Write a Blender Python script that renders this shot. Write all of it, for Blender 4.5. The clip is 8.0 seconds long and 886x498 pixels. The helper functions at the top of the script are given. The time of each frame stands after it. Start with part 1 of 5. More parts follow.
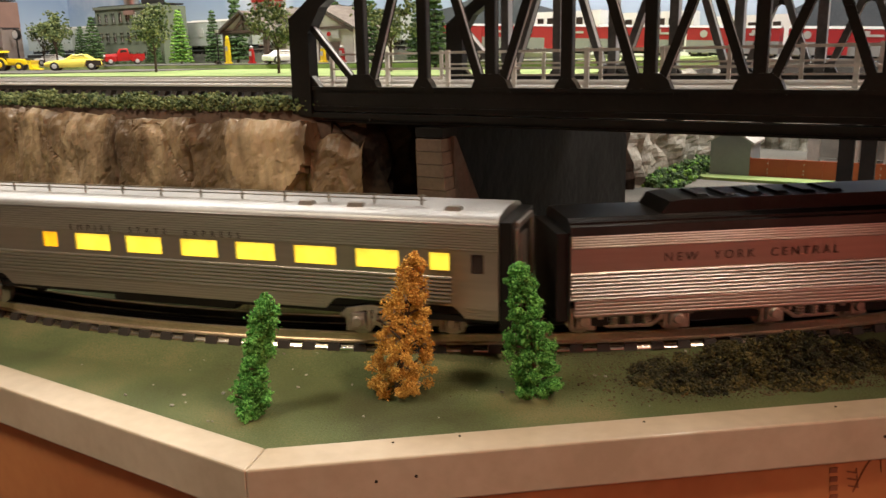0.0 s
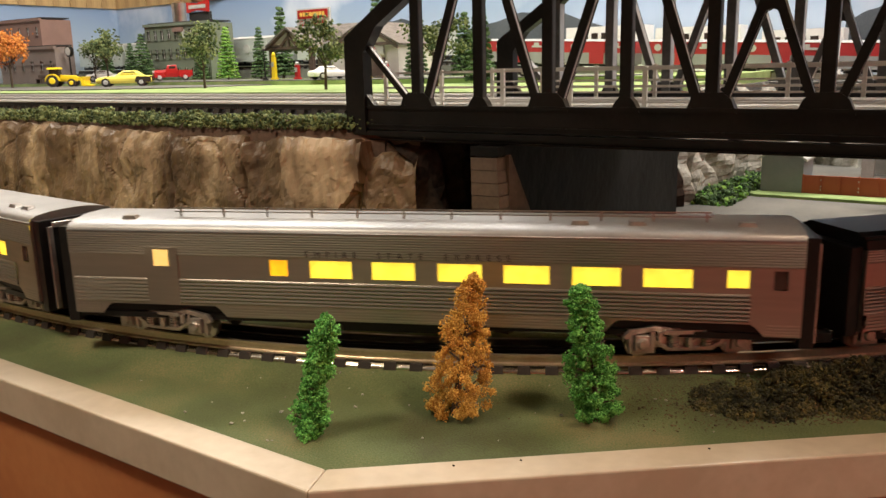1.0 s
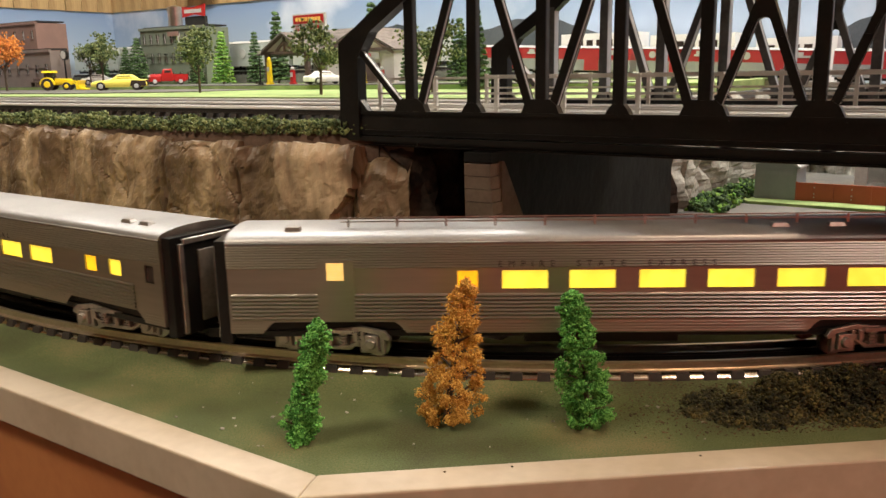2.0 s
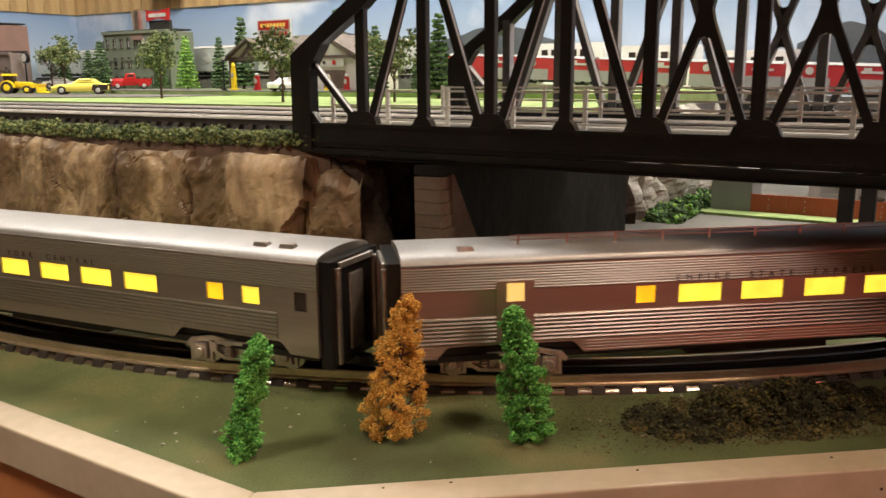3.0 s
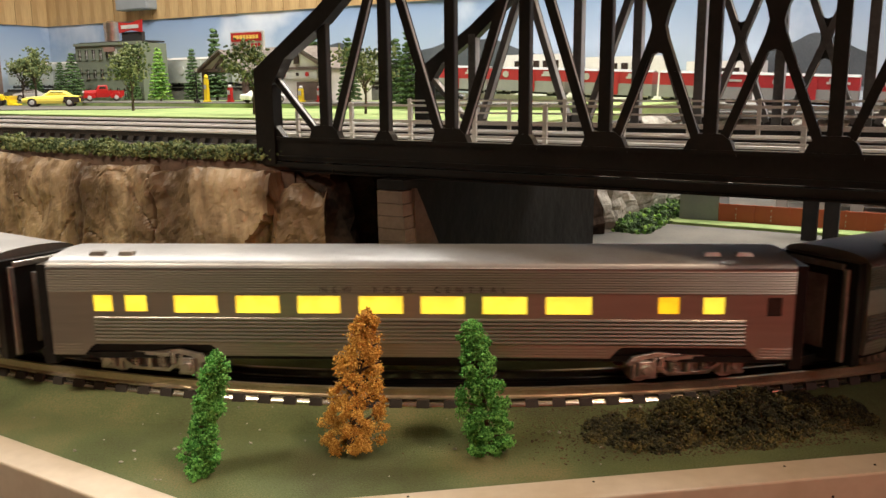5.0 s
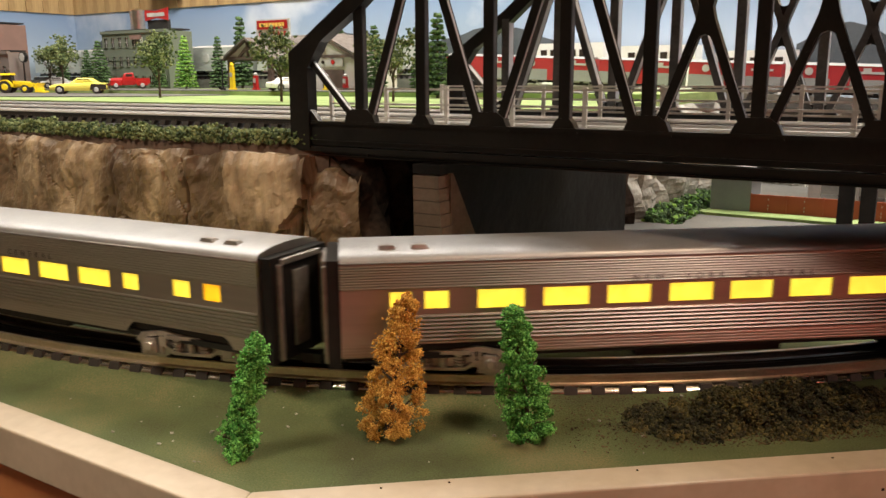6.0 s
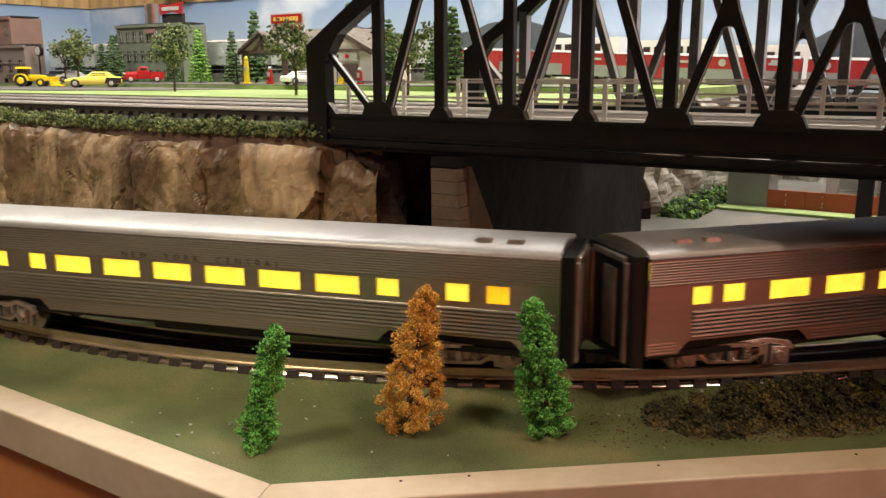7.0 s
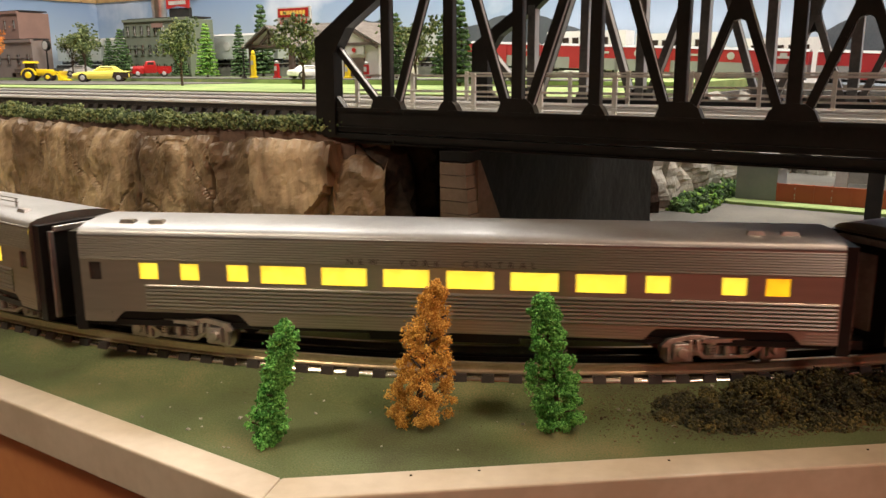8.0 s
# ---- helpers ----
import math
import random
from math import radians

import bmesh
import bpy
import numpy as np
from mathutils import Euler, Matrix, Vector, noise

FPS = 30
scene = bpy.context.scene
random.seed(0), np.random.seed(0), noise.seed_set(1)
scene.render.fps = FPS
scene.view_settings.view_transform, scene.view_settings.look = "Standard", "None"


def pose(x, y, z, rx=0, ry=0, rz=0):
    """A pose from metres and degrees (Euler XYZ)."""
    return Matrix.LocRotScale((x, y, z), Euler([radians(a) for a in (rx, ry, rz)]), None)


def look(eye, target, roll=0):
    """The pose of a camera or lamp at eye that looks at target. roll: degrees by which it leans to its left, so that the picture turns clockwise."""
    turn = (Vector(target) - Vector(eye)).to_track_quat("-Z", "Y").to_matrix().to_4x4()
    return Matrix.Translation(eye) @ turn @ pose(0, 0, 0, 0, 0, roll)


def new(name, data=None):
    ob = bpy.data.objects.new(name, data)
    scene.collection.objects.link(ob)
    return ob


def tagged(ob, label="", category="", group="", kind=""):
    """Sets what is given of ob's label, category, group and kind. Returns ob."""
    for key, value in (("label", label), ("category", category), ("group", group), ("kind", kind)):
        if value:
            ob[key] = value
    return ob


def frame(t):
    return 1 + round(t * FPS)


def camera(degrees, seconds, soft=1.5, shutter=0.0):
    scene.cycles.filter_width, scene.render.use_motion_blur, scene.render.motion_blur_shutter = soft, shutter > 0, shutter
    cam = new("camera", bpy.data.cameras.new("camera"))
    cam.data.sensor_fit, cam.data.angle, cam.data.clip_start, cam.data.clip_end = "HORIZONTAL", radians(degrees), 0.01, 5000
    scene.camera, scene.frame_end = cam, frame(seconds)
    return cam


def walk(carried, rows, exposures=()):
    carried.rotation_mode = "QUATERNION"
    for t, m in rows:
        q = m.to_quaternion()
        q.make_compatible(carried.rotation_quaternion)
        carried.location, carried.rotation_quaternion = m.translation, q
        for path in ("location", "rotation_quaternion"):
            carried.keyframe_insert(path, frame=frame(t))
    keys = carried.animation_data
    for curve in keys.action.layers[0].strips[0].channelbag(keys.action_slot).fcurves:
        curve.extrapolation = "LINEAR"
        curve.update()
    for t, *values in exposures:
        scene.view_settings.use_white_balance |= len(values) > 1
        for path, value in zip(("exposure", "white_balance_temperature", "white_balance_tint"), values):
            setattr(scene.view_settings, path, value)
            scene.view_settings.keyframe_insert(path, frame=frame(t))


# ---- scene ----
cam = camera(56.5, 8.0, shutter=0.4)
PATH = [
    (0, (0.018, 0.083, 0.198), (-0.0016, 2.028, -0.271), -1.2),
    (0.5, (0.011, 0.085, 0.201), (-0.0586, 2.031, -0.254), -1.3),
    (1, (0.005, 0.086, 0.202), (-0.1036, 2.035, -0.234), -1.4),
    (1.5, (0.005, 0.086, 0.202), (-0.1026, 2.037, -0.224), -1.3),
    (3, (0.023, 0.086, 0.208), (-0.0046, 2.043, -0.204), -0.4),
    (3.5, (0.035, 0.083, 0.213), (0.0544, 2.045, -0.177), -0.4),
    (4, (0.037, 0.083, 0.212), (0.0634, 2.045, -0.174), -0.6),
    (4.5, (0.039, 0.082, 0.213), (0.0684, 2.044, -0.173), -0.6),
    (6, (0.023, 0.089, 0.206), (-0.0016, 2.046, -0.204), -0.3),
    (6.5, (0.02, 0.09, 0.205), (-0.0246, 2.046, -0.212), -0.2),
    (7, (0.018, 0.091, 0.204), (-0.0336, 2.046, -0.217), -0.2),
    (7.5, (0.017, 0.092, 0.204), (-0.0406, 2.045, -0.221), -0.3),
    (8, (0.016, 0.092, 0.204), (-0.0506, 2.043, -0.231), -0.3),
]
walk(cam, [(t, look(eye, target, roll)) for t, eye, target, roll in PATH])

# ---- world and lights ----
D = Vector((0.855, -0.519, 0.0))      # along the bridge and the back wall
N = Vector((0.519, 0.855, 0.0))       # from the bridge to the back wall
ORG = Vector((-0.108, 0.778, 0.0))    # foot of the bridge's near end post
ANG = -31.24
CEN, RC = Vector((0.080, 1.496, 0.0)), 0.890   # centre and radius of the curved track
SHELF = Vector((0.068, 1.388, 0.0))            # centre of the cliff line


def at(s, w, z=0.0):
    return ORG + D * s + N * w + Vector((0, 0, z))


def rw(s, w, z=0.0, rz=0.0):
    p = at(s, w, z)
    return pose(p.x, p.y, p.z, 0, 0, ANG + rz)


def ring(r, deg, z=0.0):
    a = radians(deg)
    return CEN + Vector((r * math.sin(a), -r * math.cos(a), z))


BEND0, BEND1 = -36.0, 34.0     # the curve runs between these; straight beyond


def along(r, deg, z=0.0):
    """A point r from the curve's centre at that angle, carried on straight beyond the curve's ends."""
    c = min(max(deg, BEND0), BEND1)
    a = radians(c)
    return ring(r, c, z) + Vector((math.cos(a), math.sin(a), 0)) * radians(deg - c) * RC


def outward(deg):
    a = radians(min(max(deg, BEND0), BEND1))
    return Vector((math.sin(a), -math.cos(a), 0))


def shelf(r, deg, z=0.0):
    """A point on the cliff line: an arc about its own centre, straight on beyond its western end."""
    c = max(deg, -34.0)
    a = radians(c)
    return SHELF + Vector((r * math.sin(a), -r * math.cos(a), z)) + Vector((math.cos(a), math.sin(a), 0)) * radians(deg - c) * 0.779


def shelf_out(deg):
    a = radians(max(deg, -34.0))
    return Vector((math.sin(a), -math.cos(a), 0))


world = bpy.data.worlds.new("world")
scene.world = world
world.use_nodes = True
world.node_tree.nodes["Background"].inputs[0].default_value = (1.0, 0.86, 0.7, 1)
world.node_tree.nodes["Background"].inputs[1].default_value = 0.02


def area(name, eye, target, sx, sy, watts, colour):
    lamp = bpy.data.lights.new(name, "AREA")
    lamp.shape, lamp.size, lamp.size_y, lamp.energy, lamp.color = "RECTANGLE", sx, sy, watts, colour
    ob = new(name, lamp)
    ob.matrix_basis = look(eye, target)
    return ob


def spot(name, eye, target, cone, blend, size, watts, colour):
    lamp = bpy.data.lights.new(name, "SPOT")
    lamp.spot_size, lamp.spot_blend, lamp.shadow_soft_size, lamp.energy, lamp.color = radians(cone), blend, size, watts, colour
    ob = new(name, lamp)
    ob.matrix_basis = look(eye, target)
    return ob


# ceiling tubes over the town, a spot over the bridge, lamps over the aisle
area("tube_light_over_town", at(-0.8, 0.85, 1.38), at(-0.8, 0.85, 0), 2.6, 0.25, 66.0, (1.0, 0.96, 0.90))
area("tube_light_over_yard", at(0.9, 0.95, 1.38), at(0.9, 0.95, 0), 1.4, 0.25, 30.0, (1.0, 0.96, 0.90))
spot("spot_over_aisle", (0.62, 0.10, 1.28), (0.04, 0.51, 0), 26, 0.75, 0.07, 38.0, (1.0, 0.74, 0.52))
spot("aisle_light", (-0.74, 0.16, 1.34), (-0.74, 0.58, 0), 72, 0.5, 0.16, 65.0, (1.0, 0.87, 0.68))
# Unseen fill lamp, added to brighten the red walls that the coaches reflect.
area("added_red_wall_fill", at(2.15, -0.95, 1.25), at(2.85, -0.65, -0.25), 0.5, 0.2, 29.0, (1.0, 0.82, 0.68))
scene.view_settings.exposure = 0.0


# ---- materials ----
def mat(name, a, b=None, rough=0.6, metal=0.0, scale=40.0, fine=400.0, bump=0.2, low=0.35, high=0.65, spec=0.5, stretch=(1, 1, 1), islands=0.0, grain=0.45, third=None, depth=0.001):
    m = bpy.data.materials.new(name)
    m.use_nodes = True
    nt = m.node_tree
    p = nt.nodes["Principled BSDF"]
    b = b or tuple(c * 0.8 for c in a)
    tc = nt.nodes.new("ShaderNodeTexCoord")
    mp = nt.nodes.new("ShaderNodeMapping")
    mp.inputs["Scale"].default_value = stretch
    n1 = nt.nodes.new("ShaderNodeTexNoise")
    n1.inputs["Scale"].default_value, n1.inputs["Detail"].default_value = scale, 6
    n2 = nt.nodes.new("ShaderNodeTexNoise")
    n2.inputs["Scale"].default_value, n2.inputs["Detail"].default_value = fine, 4
    mix = nt.nodes.new("ShaderNodeMath")
    mix.operation = "MULTIPLY_ADD"
    mix.inputs[1].default_value, mix.inputs[2].default_value = grain, -grain / 2
    add = nt.nodes.new("ShaderNodeMath")
    add.operation = "ADD"
    ramp = nt.nodes.new("ShaderNodeValToRGB")
    ramp.color_ramp.elements[0].position, ramp.color_ramp.elements[1].position = low, high
    ramp.color_ramp.elements[0].color, ramp.color_ramp.elements[1].color = (*a, 1), (*b, 1)
    if third:
        e = ramp.color_ramp.elements.new((low + high) / 2)
        e.color = (*third, 1)
    bp = nt.nodes.new("ShaderNodeBump")
    bp.inputs["Strength"].default_value, bp.inputs["Distance"].default_value = bump, depth
    lk = nt.links.new
    lk(tc.outputs["Object"], mp.inputs["Vector"])
    lk(mp.outputs["Vector"], n1.inputs["Vector"])
    lk(mp.outputs["Vector"], n2.inputs["Vector"])
    lk(n2.outputs["Fac"], mix.inputs[0])
    lk(n1.outputs["Fac"], add.inputs[0])
    lk(mix.outputs[0], add.inputs[1])
    last = add
    if islands:
        geo = nt.nodes.new("ShaderNodeNewGeometry")
        isl = nt.nodes.new("ShaderNodeMath")
        isl.operation = "MULTIPLY_ADD"
        isl.inputs[1].default_value, isl.inputs[2].default_value = islands, -islands / 2
        s2 = nt.nodes.new("ShaderNodeMath")
        s2.operation = "ADD"
        lk(geo.outputs["Random Per Island"], isl.inputs[0])
        lk(add.outputs[0], s2.inputs[0])
        lk(isl.outputs[0], s2.inputs[1])
        last = s2
    lk(last.outputs[0], ramp.inputs["Fac"])
    lk(ramp.outputs["Color"], p.inputs["Base Color"])
    lk(n2.outputs["Fac"], bp.inputs["Height"])
    lk(bp.outputs["Normal"], p.inputs["Normal"])
    p.inputs["Roughness"].default_value, p.inputs["Metallic"].default_value = rough, metal
    p.inputs["Specular IOR Level"].default_value = spec
    return m


def glow(name, a, b, power, scale=90.0):
    m = mat(name, a, b, rough=0.4, scale=scale, fine=300, bump=0.0, low=0.42, high=0.6)
    nt = m.node_tree
    p = nt.nodes["Principled BSDF"]
    ramp = next(n for n in nt.nodes if n.type == "VALTORGB")
    nt.links.new(ramp.outputs["Color"], p.inputs["Emission Color"])
    p.inputs["Emission Strength"].default_value = power
    return m


M = {}
M["grass"] = mat("flocked_grass", (0.060, 0.060, 0.024), (0.215, 0.180, 0.080), 0.95, scale=11, fine=900, bump=0.9, low=0.28, high=0.76, grain=0.55, third=(0.100, 0.130, 0.047))
M["trim"] = mat("beige_trim_paint", (0.45, 0.365, 0.26), (0.54, 0.45, 0.335), 0.35, scale=14, fine=120, bump=0.08)
M["fascia"] = mat("orange_panel", (0.42, 0.15, 0.05), (0.50, 0.20, 0.07), 0.6, scale=6, fine=90, bump=0.1)
# Brown rock again, with the shade below the bridge put into the colour.
M["rock_shade"] = mat("rock_painted_shade", (0.012, 0.008, 0.006), (0.06, 0.038, 0.026), 0.85, scale=22, fine=200, bump=0.8, spec=0.15)
M["rock"] = mat("brown_rock", (0.085, 0.052, 0.029), (0.56, 0.42, 0.26), 0.45, scale=19, fine=120, bump=0.8, stretch=(1, 1, 0.40), grain=0.3, depth=0.0025, low=0.33, high=0.72, third=(0.20, 0.132, 0.074))
M["earth"] = mat("brown_earth", (0.07, 0.04, 0.025), (0.12, 0.07, 0.045), 0.9, scale=30, fine=300, bump=0.5)
M["grey_rock"] = mat("pale_grey_rock", (0.22, 0.20, 0.16), (0.50, 0.48, 0.42), 0.9, scale=18, fine=200, bump=0.8)
M["black"] = mat("black_plastic", (0.009, 0.0085, 0.008), (0.016, 0.015, 0.014), 0.30, scale=30, fine=300, bump=0.04, spec=0.25)
M["bare_paint"] = mat("white_rail_paint", (0.70, 0.67, 0.61), (0.78, 0.75, 0.69), 0.5, scale=60, bump=0.05)
# Black plastic again, with the light on the far truss put into grey.
M["lit_face"] = mat("black_plastic_painted_lit", (0.045, 0.044, 0.043), (0.10, 0.098, 0.095), 0.35, scale=25, fine=300, bump=0.04)
# Greys that paint in the sheen on the black webs and flanges.
M["dark_web"] = mat("web_painted_sheen", (0.035, 0.034, 0.033), (0.055, 0.053, 0.050), 0.32, scale=30, fine=300, bump=0.03)
M["flange"] = mat("flange_painted_sheen", (0.36, 0.36, 0.365), (0.44, 0.44, 0.445), 0.35, scale=30, fine=300, bump=0.03)
M["scrub"] = mat("dark_scrub_foam", (0.014, 0.016, 0.007), (0.135, 0.112, 0.030), 0.95, scale=38, bump=0.4, islands=0.35, low=0.3, high=0.75, third=(0.052, 0.048, 0.018))
M["litter"] = mat("brown_litter", (0.055, 0.040, 0.019), (0.13, 0.085, 0.040), 0.95, scale=60, bump=0.4, islands=0.6)
M["dark"] = mat("dark_backing", (0.010, 0.009, 0.009), (0.018, 0.016, 0.015), 0.8)
M["steel"] = mat("bare_rail_steel", (0.45, 0.42, 0.38), (0.55, 0.52, 0.48), 0.28, 1.0, scale=60, bump=0.05)
# Pale base colour that stands for the tubes' reflection on the rail heads.
M["bright_rail"] = mat("rail_head_painted_gleam", (0.78, 0.76, 0.72), (0.88, 0.86, 0.82), 0.38, 0.55, scale=60, bump=0.03)
M["tie"] = mat("dark_tie", (0.018, 0.014, 0.011), (0.035, 0.027, 0.022), 0.6, bump=0.2)
M["silver"] = mat("satin_aluminium", (0.41, 0.385, 0.34), (0.48, 0.45, 0.40), 0.33, 0.95, scale=25, fine=300, bump=0.05, stretch=(0.1, 1, 1))
M["silver_roof"] = mat("silver_roof", (0.30, 0.29, 0.285), (0.37, 0.36, 0.35), 0.44, 0.6, scale=25, bump=0.05)
M["outer_rail"] = mat("worn_brassy_rail", (0.56, 0.46, 0.34), (0.68, 0.57, 0.44), 0.30, 0.85, scale=50, bump=0.05)
M["foot"] = mat("polished_rail_foot", (0.75, 0.70, 0.63), (0.82, 0.77, 0.70), 0.16, 1.0, scale=60, bump=0.02)
M["gunmetal"] = mat("grey_truck_casting", (0.36, 0.33, 0.30), (0.56, 0.52, 0.47), 0.33, 0.85, scale=70, bump=0.3)
M["stamp_ink"] = mat("faded_stamp_ink", (0.20, 0.07, 0.03), (0.26, 0.09, 0.04), 0.6, bump=0.0)
M["letter"] = mat("dark_letter_paint", (0.05, 0.035, 0.03), (0.07, 0.05, 0.045), 0.5, bump=0.0)
M["win"] = glow("lit_window", (1.0, 0.80, 0.065), (1.0, 0.66, 0.05), 1.15, 90)
M["win_orange"] = glow("orange_window", (1.0, 0.60, 0.015), (1.0, 0.46, 0.012), 1.0, 60)
M["win_pale"] = glow("pale_window", (0.9, 0.66, 0.22), (0.8, 0.55, 0.15), 0.8, 60)
M["win_off"] = mat("unlit_window", (0.03, 0.022, 0.018), (0.05, 0.035, 0.03), 0.2, bump=0.0)
M["leaf"] = mat("green_foam", (0.045, 0.20, 0.030), (0.21, 0.57, 0.13), 0.9, scale=60, fine=600, bump=0.4, islands=0.8)
M["leaf_dark"] = mat("dark_green_foam", (0.030, 0.062, 0.018), (0.09, 0.16, 0.05), 0.9, scale=40, bump=0.4, islands=0.8)
M["leaf_olive"] = mat("olive_foam", (0.050, 0.078, 0.024), (0.20, 0.235, 0.085), 0.9, scale=40, bump=0.4, islands=0.8)
M["leaf_lime"] = mat("lime_foam", (0.10, 0.24, 0.03), (0.24, 0.42, 0.07), 0.9, scale=40, bump=0.4, islands=0.8)
M["leaf_rust"] = mat("rust_foam", (0.50, 0.235, 0.034), (0.84, 0.55, 0.13), 0.9, scale=60, fine=600, bump=0.4, islands=0.8)
M["leaf_orange"] = mat("orange_foam", (0.50, 0.16, 0.03), (0.65, 0.26, 0.05), 0.9, scale=60, bump=0.4, islands=0.8)
M["leaf_brown"] = mat("brown_ground_foam", (0.022, 0.034, 0.008), (0.12, 0.125, 0.040), 0.95, scale=60, bump=0.4, islands=0.6)
M["bark"] = mat("brown_bark", (0.06, 0.04, 0.025), (0.10, 0.07, 0.045), 0.9, bump=0.5)
M["asphalt"] = mat("grey_asphalt", (0.10, 0.095, 0.085), (0.15, 0.14, 0.125), 0.85, scale=20, bump=0.3)
M["road"] = mat("yard_road", (0.095, 0.090, 0.078), (0.15, 0.14, 0.12), 0.9, scale=12, bump=0.3)
M["lawn"] = mat("pale_lawn", (0.19, 0.27, 0.085), (0.30, 0.38, 0.14), 0.95, scale=20, bump=0.3)
M["ballast"] = mat("grey_ballast", (0.075, 0.072, 0.066), (0.14, 0.133, 0.122), 0.9, scale=30, fine=800, bump=0.6)
M["concrete"] = mat("pale_grey_paint", (0.40, 0.39, 0.37), (0.50, 0.49, 0.46), 0.6, bump=0.1)
M["tan_wall"] = mat("tan_wall_paint", (0.33, 0.28, 0.20), (0.38, 0.32, 0.23), 0.7, scale=3, fine=60, bump=0.1)
# Red of unseen walls, chosen for the pink that the coaches reflect.
M["red_wall"] = mat("brick_red_wall_paint", (0.48, 0.10, 0.07), (0.56, 0.13, 0.09), 0.7, scale=3, fine=60, bump=0.1)
M["dark_wall"] = mat("dark_brown_wall", (0.035, 0.025, 0.02), (0.05, 0.035, 0.028), 0.8, scale=3, fine=60, bump=0.1)
M["plank"] = mat("wood_panelling", (0.36, 0.23, 0.10), (0.52, 0.36, 0.17), 0.5, scale=12, fine=80, bump=0.1, stretch=(3, 3, 0.3), islands=0.25)


# ---- mesh helpers ----
def box(bm, c, size, rz=0.0, m=None, taper=1.0):
    mt = Matrix.Translation(c) @ Matrix.Rotation(radians(rz), 4, "Z")
    vs = []
    for z in (-0.5, 0.5):
        k = taper if z > 0 else 1.0
        for x, y in ((-0.5, -0.5), (0.5, -0.5), (0.5, 0.5), (-0.5, 0.5)):
            vs.append(bm.verts.new(mt @ Vector((x * size[0] * k, y * size[1] * k, z * size[2]))))
    for f in ((3, 2, 1, 0), (4, 5, 6, 7), (0, 1, 5, 4), (1, 2, 6, 5), (2, 3, 7, 6), (3, 0, 4, 7)):
        bm.faces.new([vs[i] for i in f])
    return vs


def beam(bm, a, b, w, h):
    """A bar from a to b, w across and h deep."""
    a, b = Vector(a), Vector(b)
    d = (b - a).normalized()
    up = Vector((0, 0, 1)) if abs(d.z) < 0.95 else Vector((0, 1, 0))
    r = d.cross(up).normalized() * w / 2
    u = r.cross(d).normalized() * h / 2
    vs = [bm.verts.new(p + q) for p in (a, b) for q in (-r - u, r - u, r + u, -r + u)]
    for f in ((3, 2, 1, 0), (4, 5, 6, 7), (0, 1, 5, 4), (1, 2, 6, 5), (2, 3, 7, 6), (3, 0, 4, 7)):
        bm.faces.new([vs[i] for i in f])


def rod(bm, a, b, r0, r1=None, seg=8):
    a, b = Vector(a), Vector(b)
    r1 = r0 if r1 is None else r1
    q = (b - a).to_track_quat("Z", "Y")
    rings = []
    for p, r in ((a, r0), (b, r1)):
        rings.append([bm.verts.new(p + q @ Vector((r * math.cos(6.28318 * i / seg), r * math.sin(6.28318 * i / seg), 0))) for i in range(seg)])
    for i in range(seg):
        bm.faces.new((rings[0][i], rings[0][(i + 1) % seg], rings[1][(i + 1) % seg], rings[1][i]))
    bm.faces.new(rings[0][::-1])
    bm.faces.new(rings[1])


def slab(bm, poly, z0, z1):
    """A flat piece with the outline poly, from z0 to z1."""
    lo = [bm.verts.new((p[0], p[1], z0)) for p in poly]
    hi = [bm.verts.new((p[0], p[1], z1)) for p in poly]
    n = len(poly)
    bm.faces.new(hi)
    bm.faces.new(lo[::-1])
    for i in range(n):
        bm.faces.new((lo[i], lo[(i + 1) % n], hi[(i + 1) % n], hi[i]))


def plate(bm, poly, y0, y1):
    """An upright piece with the outline poly in x and z, from y0 to y1."""
    a = [bm.verts.new((p[0], y0, p[1])) for p in poly]
    b = [bm.verts.new((p[0], y1, p[1])) for p in poly]
    n = len(poly)
    bm.faces.new(a)
    bm.faces.new(b[::-1])
    for i in range(n):
        bm.faces.new((a[(i + 1) % n], a[i], b[i], b[(i + 1) % n]))


def blob(bm, c, r, rng, squash=1.0):
    """A small uneven lump of foam."""
    ph = (1 + 5 ** 0.5) / 2
    pts = [(-1, ph, 0), (1, ph, 0), (-1, -ph, 0), (1, -ph, 0), (0, -1, ph), (0, 1, ph), (0, -1, -ph), (0, 1, -ph), (ph, 0, -1), (ph, 0, 1), (-ph, 0, -1), (-ph, 0, 1)]
    tri = [(0, 11, 5), (0, 5, 1), (0, 1, 7), (0, 7, 10), (0, 10, 11), (1, 5, 9), (5, 11, 4), (11, 10, 2), (10, 7, 6), (7, 1, 8), (3, 9, 4), (3, 4, 2), (3, 2, 6), (3, 6, 8), (3, 8, 9), (4, 9, 5), (2, 4, 11), (6, 2, 10), (8, 6, 7), (9, 8, 1)]
    q = Euler((rng.random() * 6, rng.random() * 6, rng.random() * 6)).to_matrix()
    vs = []
    for p in pts:
        v = q @ (Vector(p) / 1.9) * r * rng.uniform(0.35, 1.6)
        v.z *= squash
        vs.append(bm.verts.new(Vector(c) + v))
    for f in tri:
        bm.faces.new([vs[i] for i in f])


